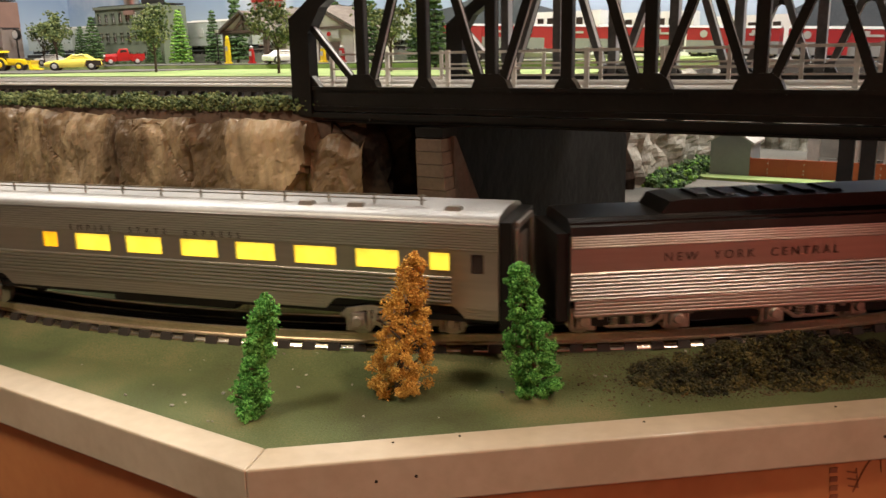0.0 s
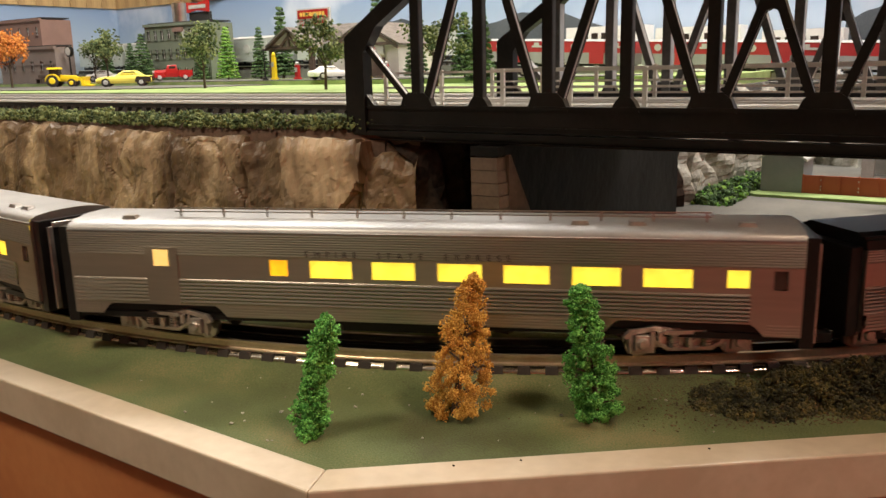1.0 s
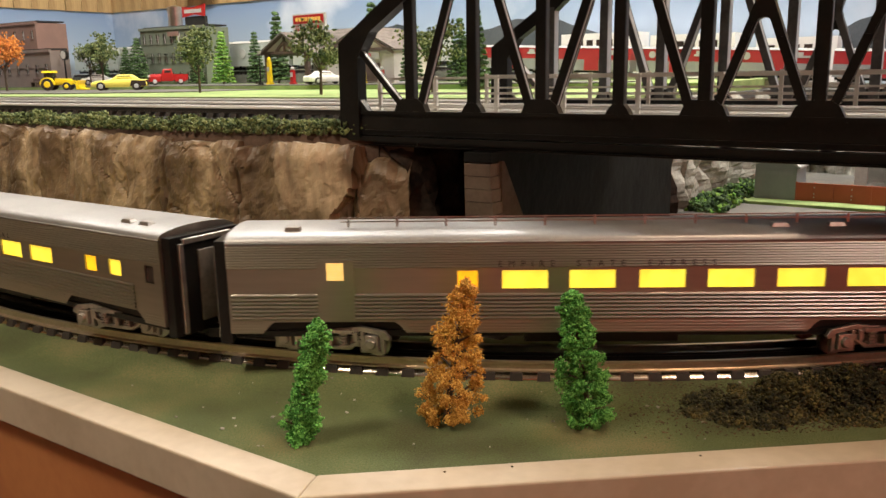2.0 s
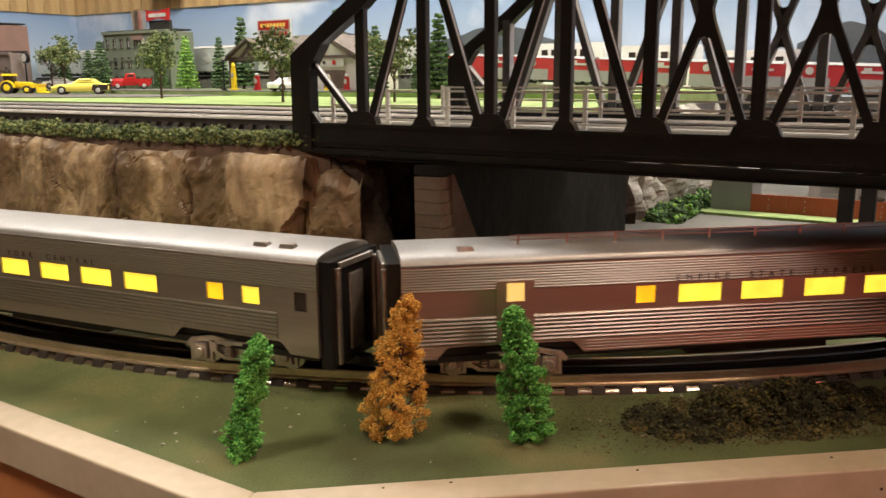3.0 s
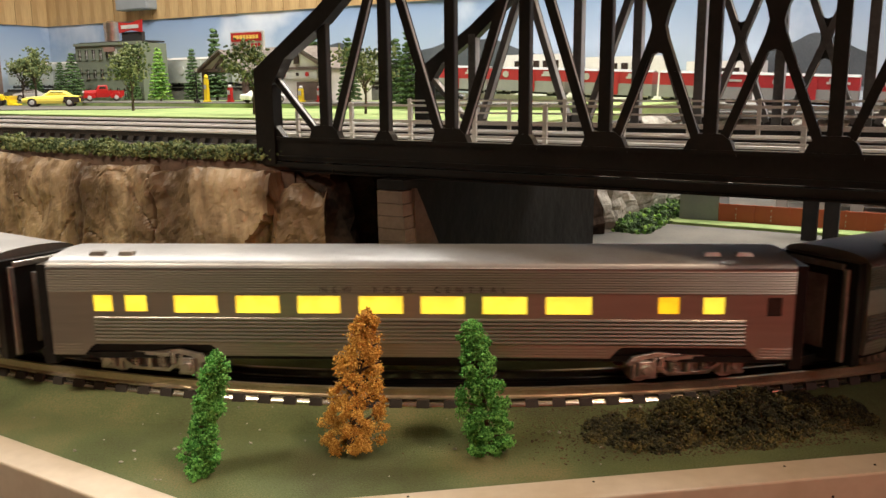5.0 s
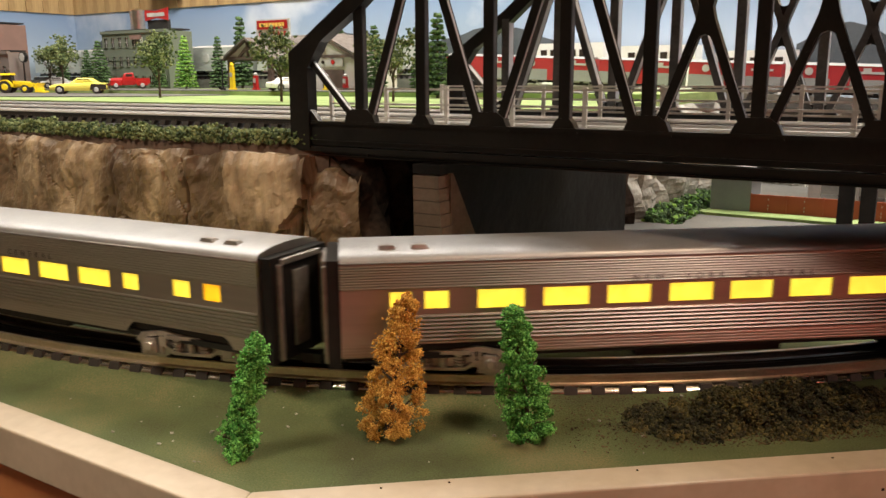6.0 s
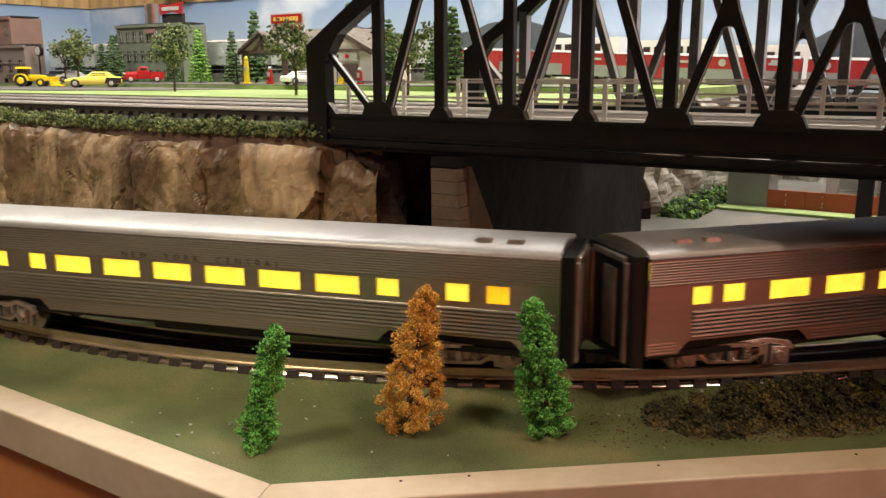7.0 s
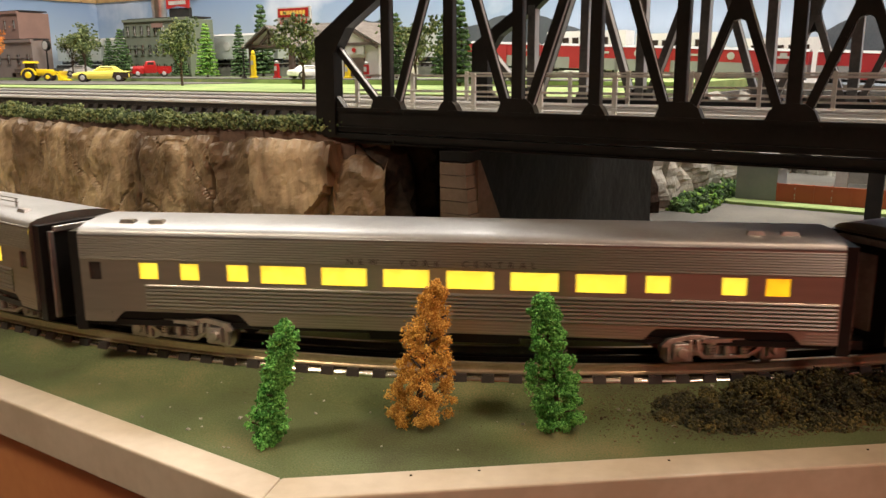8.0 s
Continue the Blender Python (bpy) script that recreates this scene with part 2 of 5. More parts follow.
def part(name, bm, material, parent=None, label="", smooth=False, bevel=0.0):
    me = bpy.data.meshes.new(name)
    bmesh.ops.recalc_face_normals(bm, faces=bm.faces[:])
    bm.to_mesh(me)
    bm.free()
    me.materials.append(M[material] if isinstance(material, str) else material)
    if smooth:
        me.polygons.foreach_set("use_smooth", [True] * len(me.polygons))
    ob = new(name, me)
    ob.parent = parent
    if bevel:
        md = ob.modifiers.new("bevel", "BEVEL")
        md.width, md.segments, md.limit_method, md.angle_limit = bevel, 2, "ANGLE", radians(40)
    if label:
        ob["label"] = label
    return ob


def thing(name, m, label, category, group="", kind=""):
    ob = new(name)
    ob.empty_display_size = 0.02
    ob.matrix_basis = m
    return tagged(ob, label, category, group, kind)


def structure(name, bm, material, label="", smooth=False):
    return tagged(part(name, bm, material, None, "", smooth), label, "", "", "structure")


def B():
    return bmesh.new()


# ---- the room and the layout's base ----
def room():
    z0, z1 = -0.95, 1.42
    bm = B()
    box(bm, at(0.25, -0.4, z0 - 0.03), (5.6, 4.2, 0.06), ANG)
    structure("floor", bm, "asphalt", "grey floor of the aisle below the table")
    bm = B()
    box(bm, at(0.25, -0.4, z1 + 0.03), (5.6, 4.2, 0.06), ANG)
    structure("ceiling", bm, "concrete", "pale flat ceiling")
    for name, s, w, sx, sy in (("wall_north", 0.25, 1.49, 5.5, 0.1), ("wall_west", -2.40, -0.4, 0.1, 3.7), ("wall_east", 2.9, -0.4, 0.1, 3.7), ("wall_south", -0.55, -2.4, 3.7, 0.1), ("wall_south_end", 2.15, -2.4, 1.7, 0.1)):
        bm = B()
        box(bm, at(s, w, (z0 + z1) / 2), (sx, sy, z1 - z0), ANG)
        structure(name, bm, {"wall_south": "tan_wall", "wall_south_end": "red_wall", "wall_east": "red_wall"}.get(name, "plank"))


def sky_material():
    m = bpy.data.materials.new("painted_sky")
    m.use_nodes = True
    nt = m.node_tree
    p = nt.nodes["Principled BSDF"]
    geo = nt.nodes.new("ShaderNodeNewGeometry")
    sep = nt.nodes.new("ShaderNodeSeparateXYZ")
    ramp = nt.nodes.new("ShaderNodeValToRGB")
    mr = nt.nodes.new("ShaderNodeMapRange")
    mr.inputs["From Min"].default_value, mr.inputs["From Max"].default_value = 0.2, 0.45
    ramp.color_ramp.elements[0].color, ramp.color_ramp.elements[1].color = (0.46, 0.53, 0.60, 1), (0.19, 0.29, 0.47, 1)
    noise_ = nt.nodes.new("ShaderNodeTexNoise")
    noise_.inputs["Scale"].default_value, noise_.inputs["Detail"].default_value = 3.0, 6
    cl = nt.nodes.new("ShaderNodeValToRGB")
    cl.color_ramp.elements[0].position, cl.color_ramp.elements[1].position = 0.56, 0.80
    mx = nt.nodes.new("ShaderNodeMix")
    mx.data_type = "RGBA"
    mx.inputs["B"].default_value = (0.80, 0.82, 0.84, 1)
    lk = nt.links.new
    lk(geo.outputs["Position"], sep.inputs[0])
    lk(sep.outputs["Z"], mr.inputs["Value"])
    lk(mr.outputs[0], ramp.inputs["Fac"])
    lk(geo.outputs["Position"], noise_.inputs["Vector"])
    lk(noise_.outputs["Fac"], cl.inputs["Fac"])
    lk(cl.outputs["Color"], mx.inputs["Factor"])
    lk(ramp.outputs["Color"], mx.inputs["A"])
    lk(mx.outputs["Result"], p.inputs["Base Color"])
    p.inputs["Roughness"].default_value = 0.8
    return m


M["sky"] = sky_material()
M["hill"] = mat("painted_hill", (0.05, 0.06, 0.07), (0.08, 0.09, 0.10), 0.8, scale=8)


def backdrop():
    bm = B()
    box(bm, at(0.2, 1.436, 0.28), (5.1, 0.006, 0.306), ANG)
    structure("backdrop", bm, "sky", "painted blue sky sheet with pale clouds")
    bm = B()
    box(bm, at(-2.346, 0.2, 0.28), (0.006, 2.465, 0.306), ANG)
    structure("backdrop_side", bm, "sky", "painted blue sky sheet round the corner")


INNER = [Vector((-1.62, 1.422, 0)), Vector((-0.079, 0.469, 0)), Vector((1.62, 0.715, 0))]


def offset_line(pts, d):
    a, b, c = pts
    u, v = (b - a).normalized(), (c - b).normalized()
    nu, nv = Vector((u.y, -u.x, 0)), Vector((v.y, -v.x, 0))
    mid = (nu + nv).normalized()
    return [a + nu * d, b + mid * d / mid.dot(nu), c + nv * d]


def table():
    bm = B()
    far = [at(2.7, 1.43), at(-2.34, 1.43)]
    poly = [*INNER, *far]
    lo = -0.02
    slab(bm, poly, lo, 0.0)
    structure("ground", bm, "grass", "green and brown flocked table top")
    out = offset_line(INNER, 0.0225)
    mid = offset_line(INNER, 0.006)
    for i, name in ((0, "trim_board_left"), (1, "trim_board_right")):
        bm = B()
        slab(bm, [INNER[i], out[i], out[i + 1], INNER[i + 1]], -0.024, 0.002)
        tagged(part(name, bm, "trim", bevel=0.0012), "beige painted edge board with small nail holes", "trim", "", "structure")
    mid2 = offset_line(INNER, 0.016)
    for i, name in ((0, "fascia_left"), (1, "fascia_right")):
        bm = B()
        slab(bm, [mid[i], mid2[i], mid2[i + 1], mid[i + 1]], -0.95, -0.024)
        structure(name, bm, "fascia", "orange brown fascia panel under the edge board")


def rock_face(name, path, normals, z0, z1, material, label, amp=0.02, step=0.012, seed=0.0, buttress=0.0, lean=0.025, column=0.045, slab_at=None):
    """A rough rock face along a plan line: upright columns of uneven width parted by clefts, with a ragged broken top."""
    rng = random.Random(int(seed * 10))
    total = sum((b - a).length for a, b in zip(path, path[1:]))
    cuts, c = [], 0.0
    while c < total + column:
        w = column * rng.uniform(0.35, 1.7)
        cuts.append((c, w, rng.uniform(-1, 1), rng.uniform(-1, 1), rng.uniform(-1, 1)))
        c += w
    bm = B()
    rows = int((z1 - z0) / step) + 1
    cols = []
    dist = 0.0
    for i, (p, n) in enumerate(zip(path, normals)):
        if i:
            dist += (p - path[i - 1]).length
        col = []
        for k in range(rows + 1):
            f = k / rows
            zz = z0 + (z1 - z0) * f
            at_ = dist + 0.011 * noise.noise(Vector((dist * 14, zz * 16, seed))) + 0.003 * noise.noise(Vector((dist * 50, zz * 70, seed)))
            c0, w, r1, r2, r3 = [q for q in cuts if q[0] <= max(at_, 0.0)][-1]
            t = (at_ - c0) / w
            if step < 0.005:
                top = z1 + 0.0035 * r1 + 0.006 * r3 * (t - 0.5) + 0.004 * noise.fractal(Vector((dist * 60, seed, 3.1)), 0.7, 2.1, 4)
            else:
                top = z1 + 0.007 * r1 + 0.006 * r3 * (t - 0.5) + 0.005 * noise.fractal(Vector((dist * 55, seed, 3.1)), 0.8, 2.1, 4) - 0.007 * abs(2 * t - 1) ** 4
            fan = 0.0
            if slab_at:
                u = total - dist - slab_at
                if u < -0.037:
                    top -= 0.014 + 0.016 * noise.noise(Vector((dist * 40, 2.2, seed)))
                wide = 0.010 + 0.027 * min(1.0, max(0.0, (zz - 0.072) / 0.040))
                fan = (1.0 if abs(u + 0.1 * (zz - 0.14)) < wide + 0.003 * noise.noise(Vector((zz * 60, dist * 40, 7))) and zz > 0.066 + 0.3 * abs(u + 0.006) else 0.0)
            z = z0 + (top - z0) * f
            round_ = 1 - abs(2 * t - 1) ** 2.6
            if step < 0.005:
                # flat-faced plaster columns parted by narrow clefts
                edge = min(t, 1 - t) * w
                cleft = max(0.0, 0.55 + 0.9 * noise.noise(Vector((c0 * 9, zz * 10, seed + 3))))
                lump = 0.0042 * r1 + 0.22 * (t - 0.5) * r2 * w * 0.5 - 0.0055 * cleft * math.exp(-(edge / 0.0020) ** 2)
                lump += 0.0085 * noise.fractal(Vector((dist * 13, zz * 9, seed)), 0.9, 2.0, 3)
                lump += 0.0026 * noise.fractal(Vector((dist * 55, zz * 45, seed + 2)), 0.75, 2.1, 6)
                flake = noise.voronoi(Vector((dist * 26, zz * 13, seed + 4)))[0]
                lump += 0.0060 * (0.5 - flake[0]) * (0.3 + 0.7 * f)
                crack = abs(noise.noise(Vector((dist * 20, zz * 16, seed + 11))))
                lump -= 0.0024 * max(0.0, 1 - crack / 0.03)
                # broken pale lip along the top
                lump += 0.0050 * max(0.0, f - 0.88) / 0.12 * noise.noise(Vector((dist * 75, zz * 120, seed)))
            else:
                lump = buttress * (0.55 * r1 + 0.9 * round_) + (t - 0.5) * r2 * 0.012 * buttress / 0.016
                lump += noise.fractal(Vector((dist * 30, zz * 14, seed)), 0.75, 2.1, 7) * amp * 0.5
                crag = noise.voronoi(Vector((dist * 30 + 0.5 * noise.noise(Vector((zz * 40, dist * 30, 2))), zz * 16, seed)))[0]
                lump += 0.3 * buttress * min(1.0, (crag[1] - crag[0]) * 2.5)
                lump += 0.0042 * noise.noise(Vector((dist * 75, zz * 9 + 3 * r3, seed + 5)))
            if fan:
                lump = 0.0120 + 0.0026 * noise.fractal(Vector((dist * 34, zz * 34, seed)), 0.8, 2.1, 6) - 0.05 * (0.14 - zz)
            crown = (-0.006 if step < 0.005 else -0.016) * (max(0.0, f - 0.90) / 0.10) ** 2 + (0.0 if step < 0.005 else 0.004) * math.exp(-((f - 0.90) / 0.05) ** 2)
            col.append(bm.verts.new(p + n * (lump - lean * f + crown) + Vector((0, 0, z))))
        cols.append(col)
    for a, b in zip(cols, cols[1:]):
        for k in range(rows):
            bm.faces.new((a[k], b[k], b[k + 1], a[k + 1]))
    back = [[bm.verts.new(p - n * 0.05 + Vector((0, 0, z))) for z in (z0, z1 - 0.004)] for p, n in zip(path, normals)]
    for i in range(len(path) - 1):
        bm.faces.new((cols[i][-1], cols[i + 1][-1], back[i + 1][1], back[i][1]))
        bm.faces.new((back[i][0], back[i][1], back[i + 1][1], back[i + 1][0]))
    return structure(name, bm, material, label, False)


BED = 0.0072               # height of the turf bed under the curved track


def ground_z(x, y):
    """Height of the turf at a place beside the curved track."""
    d = abs(math.hypot(x - CEN.x, y - CEN.y) - RC)
    f = min(max((0.052 - d) / 0.026, 0.0), 1.0)
    return BED * f * f * (3 - 2 * f)


def turf_bed():
    bm = B()
    cols = []
    for k in range(-300, 209):
        a = k / 2
        row = []
        for i in range(17):
            r = RC - 0.056 + 0.007 * i
            d = abs(r - RC)
            f = min(max((0.052 - d) / 0.026, 0.0), 1.0)
            z = BED * f * f * (3 - 2 * f) + (0.0004 * noise.noise(Vector((a * 2, i * 0.9, 0))) if 0 < f < 1 else 0.0)
            row.append(bm.verts.new(along(r, a, z if f > 0 else -0.0005)))
        cols.append(row)
    for a, b in zip(cols, cols[1:]):
        for i in range(16):
            bm.faces.new((a[i], b[i], b[i + 1], a[i + 1]))
    structure("turf_bed", bm, "grass", "low grassy bed that carries the curved track", True)


ZP, ZT = 0.156, 0.168      # plateau under the upper tracks, town ground


def plateau():
    arc = [shelf(0.634, d) for d in range(-150, -10, 2)]
    edge = [*arc, at(0.075, 0.0), at(0.075, 1.12), at(0.62, 1.12), at(0.62, 1.43), at(-2.34, 1.43), at(-2.34, 0.1)]
    bm = B()
    slab(bm, edge, ZP - 0.012, ZP)
    structure("upper_ground", bm, "ballast", "grey gravel ground of the upper level")
    path = [shelf(0.666, d / 6) for d in range(-100 * 6, -62, 1)]
    nor = [shelf_out(d / 6) for d in range(-100 * 6, -62, 1)]
    rock_face("rock_cliff", path, nor, -0.01, 0.145, "rock", "brown plaster rock cliff with upright buttresses", 0.021, 0.0022, 1.7, 0.0105, 0.012, 0.058, 0.080)
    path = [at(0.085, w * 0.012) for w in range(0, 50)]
    rock_face("rock_under_bridge", path, [D] * len(path), -0.01, 0.148, "rock_shade", "rock face below the bridge with its shade painted into the colour", 0.02, 0.01, 4.1, 0.012)
    path = [at(0.075, 0.58 + w * 0.01) for w in range(0, 56)]
    rock_face("rock_wall", path, [D] * len(path), -0.01, 0.152, "grey_rock", "pale grey rock wall beside the yard road", 0.02, 0.006, 7.3, 0.03)
    path = [at(0.07 + s * 0.012, 1.125) for s in range(0, 46)]
    rock_face("rock_wall_back", path, [-N] * len(path), -0.01, 0.152, "grey_rock", "pale grey rock wall behind the yard", 0.02, 0.01, 9.3, 0.025)
    # earth bank between rock top and hedge
    bm = B()
    cols = []
    for d in range(-110 * 2, -20, 1):
        a = d / 2
        j = 0.003 * noise.noise(Vector((a, 5, 0)))
        cols.append([bm.verts.new(shelf(r + j, a, z)) for r, z in ((0.646, 0.120), (0.643, 0.138), (0.640, 0.149), (0.634, 0.1545), (0.60, 0.1575))])
    for a, b in zip(cols, cols[1:]):
        for k in range(4):
            bm.faces.new((a[k], b[k], b[k + 1], a[k + 1]))
    structure("earth_bank", bm, "earth", "bare brown earth bank above the rock", True)
    bm = B()
    slab(bm, [at(-2.33, 0.41), at(0.06, 0.41), at(0.06, 0.84), at(-2.33, 0.84)], ZP - 0.004, ZT - 0.002)
    structure("town_ground", bm, "lawn", "pale green grass of the model town")
    bm = B()
    slab(bm, [at(-2.33, 0.84), at(0.06, 0.84), at(0.06, 1.42), at(-2.33, 1.42)], ZP - 0.004, ZT + 0.007)
    structure("town_ground_back", bm, "lawn", "pale green grass behind the town road")
    bm = B()
    slab(bm, [at(-2.33, 0.47), at(-1.25, 0.55), at(-1.02, 0.66), at(-0.95, 0.84), at(-2.33, 0.84)], ZT - 0.004, ZT)
    structure("road", bm, "asphalt", "grey asphalt town road")
    bm = B()
    slab(bm, [at(-2.33, 0.842), at(-0.1, 0.842), at(-0.1, 0.99), at(-2.33, 1.06)], ZT, ZT + 0.009)
    structure("pavement", bm, "asphalt", "raised grey asphalt forecourt of the filling station")


def yard():
    bm = B()
    slab(bm, [at(0.06, 0.2), at(1.6, 0.2), at(1.6, 1.13), at(0.06, 1.13)], -0.004, 0.004)
    structure("yard_road", bm, "road", "pale grey road surface of the lower yard")
    bm = B()
    slab(bm, [at(0.148, 0.715), at(0.16, 0.703), at(0.9, 0.700), at(0.9, 0.745), at(0.148, 0.745)], 0.0, 0.008)
    structure("kerb", bm, "lawn", "low raised strip of bright green turf")


# ---- tracks ----
def curved_track():
    t = thing("curved_track", Matrix.Translation(CEN + Vector((0, 0, BED))), "three-rail curved toy train track on dark ties", "track")
    for r, name in ((RC - 0.0159, "inner_rail"), (RC, "centre_rail"), (RC + 0.0159, "outer_rail")):
        bm = B()
        prof = ((-0.0028, 0.0045), (-0.0028, 0.0055), (-0.0007, 0.0062), (-0.0007, 0.0092), (-0.0014, 0.0097), (-0.0014, 0.0112), (0.0014, 0.0112), (0.0014, 0.0097), (0.0007, 0.0092), (0.0007, 0.0062), (0.0028, 0.0055), (0.0028, 0.0045))
        prev = None
        for k in range(-150, 105):
            cur = [bm.verts.new(along(r + x, k, z) - CEN) for x, z in prof]
            if prev:
                for i in range(len(prof)):
                    j = (i + 1) % len(prof)
                    bm.faces.new((prev[i], prev[j], cur[j], cur[i]))
            prev = cur
        part(name, bm, {"centre_rail": "black", "outer_rail": "outer_rail"}.get(name, "steel"), t, "blackened centre rail" if name == "centre_rail" else "")
    bm = B()
    prev = None
    for k in range(-150, 105):
        cur = [bm.verts.new(along(RC + 0.0159 + x, k, z) - CEN) for x, z in ((0.0026, 0.0045), (0.0058, 0.0008), (0.0058, 0.0002), (0.0020, 0.0002))]
        if prev:
            for i in range(4):
                j = (i + 1) % 4
                bm.faces.new((prev[i], prev[j], cur[j], cur[i]))
        prev = cur
    part("rail_foot", bm, M["foot"], t, "bright bevelled foot of the outer rail", True)
    bm = B()
    box(bm, (0, 0, 0.0022), (0.0085, 0.0455, 0.0048), taper=0.93)
    first = part("tie", bm, "tie", t)
    pitch = math.degrees(0.0172 / RC)
    n = int(110 / pitch)
    for k in range(-n, int(103 / pitch)):
        o = first if k == -n else first.copy()
        if k > -n:
            scene.collection.objects.link(o)
        q = along(RC, k * pitch) - CEN
        o.matrix_basis = pose(q.x, q.y, 0, 0, 0, min(max(k * pitch, BEND0), BEND1))


def straight_track(w, s0, s1, z, label):
    t = thing("straight_track", rw(0, w, z), label, "track", "upper tracks")
    # Dark webs and pale heads put the gleam of the tubes into colour.
    for y, name in ((-0.0159, "near_rail"), (0.0, "centre_rail"), (0.0159, "far_rail")):
        bm = B()
        x = (s0 + s1) / 2
        box(bm, (x, y, 0.005), (s1 - s0, 0.0056, 0.001))
        box(bm, (x, y, 0.0075), (s1 - s0, 0.0014, 0.004))
        web = part(name, bm, "tie", t, "rail web and foot painted dark as their unlit side")
        bm = B()
        box(bm, (x, y, 0.0103), (s1 - s0, 0.0044, 0.0018))
        part("rail_head", bm, "bright_rail", web, "rail head painted pale for the gleam of the tubes")
    bm = B()
    box(bm, (0, 0, 0.0022), (0.0085, 0.043, 0.0046), taper=0.9)
    tie = part("tie", bm, "tie", t)
    tie.matrix_basis = pose(s0 + 0.006, 0, 0)
    for k in range(1, int((s1 - s0) / 0.0172)):
        ob = new("tie", tie.data)
        ob.parent = t
        ob.matrix_basis = pose(s0 + 0.006 + k * 0.0172, 0, 0)


# ---- bridge ----
PANELS = [0.010, 0.070, 0.127, 0.184, 0.242, 0.299, 0.366, 0.435, 0.502, 0.559, 0.617, 0.674, 0.731, 0.791]
WIDE, Z0, Z1, ZTOP = 0.245, 0.149, 0.171, 0.318


def truss(bridge, y, inner):
    """One side of the bridge, in its own plane at y: chord, posts, diagonals, gussets."""
    mid = 0.4005
    # The far truss takes the greys with more light painted in.
    web, deep, face = ("dark_web", 0.0025, "black") if inner > 0 else ("flange", 0.0050, "lit_face")
    bm = B()
    L = 0.801
    box(bm, (mid, y, (Z0 + Z1) / 2 + 0.001), (L, 0.005, Z1 - Z0 - 0.004))
    part("lower_chord", bm, "black", bridge)
    bm = B()
    box(bm, (mid, y + 0.003 * inner, Z0 - 0.0030), (L, 0.004, 0.0046))
    box(bm, (mid, y + 0.003 * inner, Z0 - 0.0055), (L, 0.008, 0.0012))
    part("lower_girder", bm, "black", bridge, "deeper girder below the chord")
    for z, wd, h in ((Z1 - 0.001, 0.008, 0.0025), (Z0 + 0.0065, 0.007, 0.0012), (Z0, 0.0085, 0.004)):
        bm = B()
        box(bm, (mid, y, z), (L, wd, h))
        part("chord_flange", bm, "black", bridge)
    bm = B()
    for a, b in ((PANELS[2] - 0.01, PANELS[11] + 0.01),):
        beam(bm, (a, y, ZTOP - 0.007), (b, y, ZTOP - 0.007), 0.016, 0.016)
    for sgn in (0, 1):
        f = (lambda s: s) if sgn == 0 else (lambda s: 0.801 - s)
        plate(bm, [(f(0.0), Z0), (f(0.020), Z0), (f(0.020), 0.213), (f(0.034), 0.233), (f(0.075), 0.259), (f(0.127), 0.303), (f(0.127), ZTOP), (f(0.068), 0.270), (f(0.001), 0.225)], y - 0.0055, y + 0.0055)
        plate(bm, [(f(0.020), 0.171), (f(0.028), 0.171), (f(0.020), 0.180)], y - 0.003, y + 0.003)
    part("end_post_and_top_chord", bm, "black", bridge)
    top = lambda s: ZTOP - 0.012 if 0.12 < s < 0.68 else 0.262
    for i, s in enumerate(PANELS[1:-1], 1):
        bm = B()
        for dy in (-deep, deep):
            box(bm, (s, y + dy, (Z1 + top(s)) / 2), (0.0078, 0.0012, top(s) - Z1))
        box(bm, (s, y, (Z1 + top(s)) / 2), (0.002, 2 * deep, top(s) - Z1))
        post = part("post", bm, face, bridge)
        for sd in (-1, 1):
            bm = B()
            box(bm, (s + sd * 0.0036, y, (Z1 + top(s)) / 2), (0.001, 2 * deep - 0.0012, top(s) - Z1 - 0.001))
            part("side_flange", bm, web, post, "side flange with its sheen painted in grey")
    # gussets
    for i, s in enumerate(PANELS[1:-1], 1):
        bm = B()
        big = i % 2 == 1 or i in (6, 7)
        k = 0.0125 if big else 0.0065
        h = 0.010 if big else 0.007
        plate(bm, [(s - k - 0.004, Z1 - 0.003), (s + k + 0.004, Z1 - 0.003), (s + k, Z1 + h * 0.6), (s + k * 0.6, Z1 + h), (s - k * 0.6, Z1 + h), (s - k, Z1 + h * 0.6)], y - 0.0036, y + 0.0036)
        part("gusset", bm, "black", bridge)
    # diagonals
    P = PANELS
    dg = [((0.022, 0.217), (P[1] - 0.008, Z1 + 0.004), 0.0045)]
    dg += [((P[1] + 0.009, Z1 + 0.004), (P[2] - 0.006, ZTOP - 0.02), 0.0058), ((P[2] + 0.006, ZTOP - 0.02), (P[3] - 0.009, Z1 + 0.004), 0.0060)]
    dg += [((P[3] + 0.009, Z1 + 0.004), (P[4] - 0.006, ZTOP - 0.02), 0.0060), ((P[4] + 0.006, ZTOP - 0.02), (P[5] - 0.009, Z1 + 0.004), 0.0060)]
    dg += [((0.801 - a[0], a[1]), (0.801 - b[0], b[1]), w) for a, b, w in dg]
    for i in (5, 6, 7):
        dg += [((P[i] + 0.008, Z1 + 0.006), (P[i + 1] - 0.008, ZTOP - 0.003), 0.0054), ((P[i] + 0.008, ZTOP - 0.003), (P[i + 1] - 0.008, Z1 + 0.006), 0.0054)]
    for a, b, w in dg:
        bm = B()
        for dy in (0.0004 - deep, deep - 0.0004):
            beam(bm, (a[0], y + dy, a[1]), (b[0], y + dy, b[1]), 0.0011, w)
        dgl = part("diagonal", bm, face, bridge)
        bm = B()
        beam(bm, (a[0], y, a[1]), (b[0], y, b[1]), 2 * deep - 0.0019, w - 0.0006)
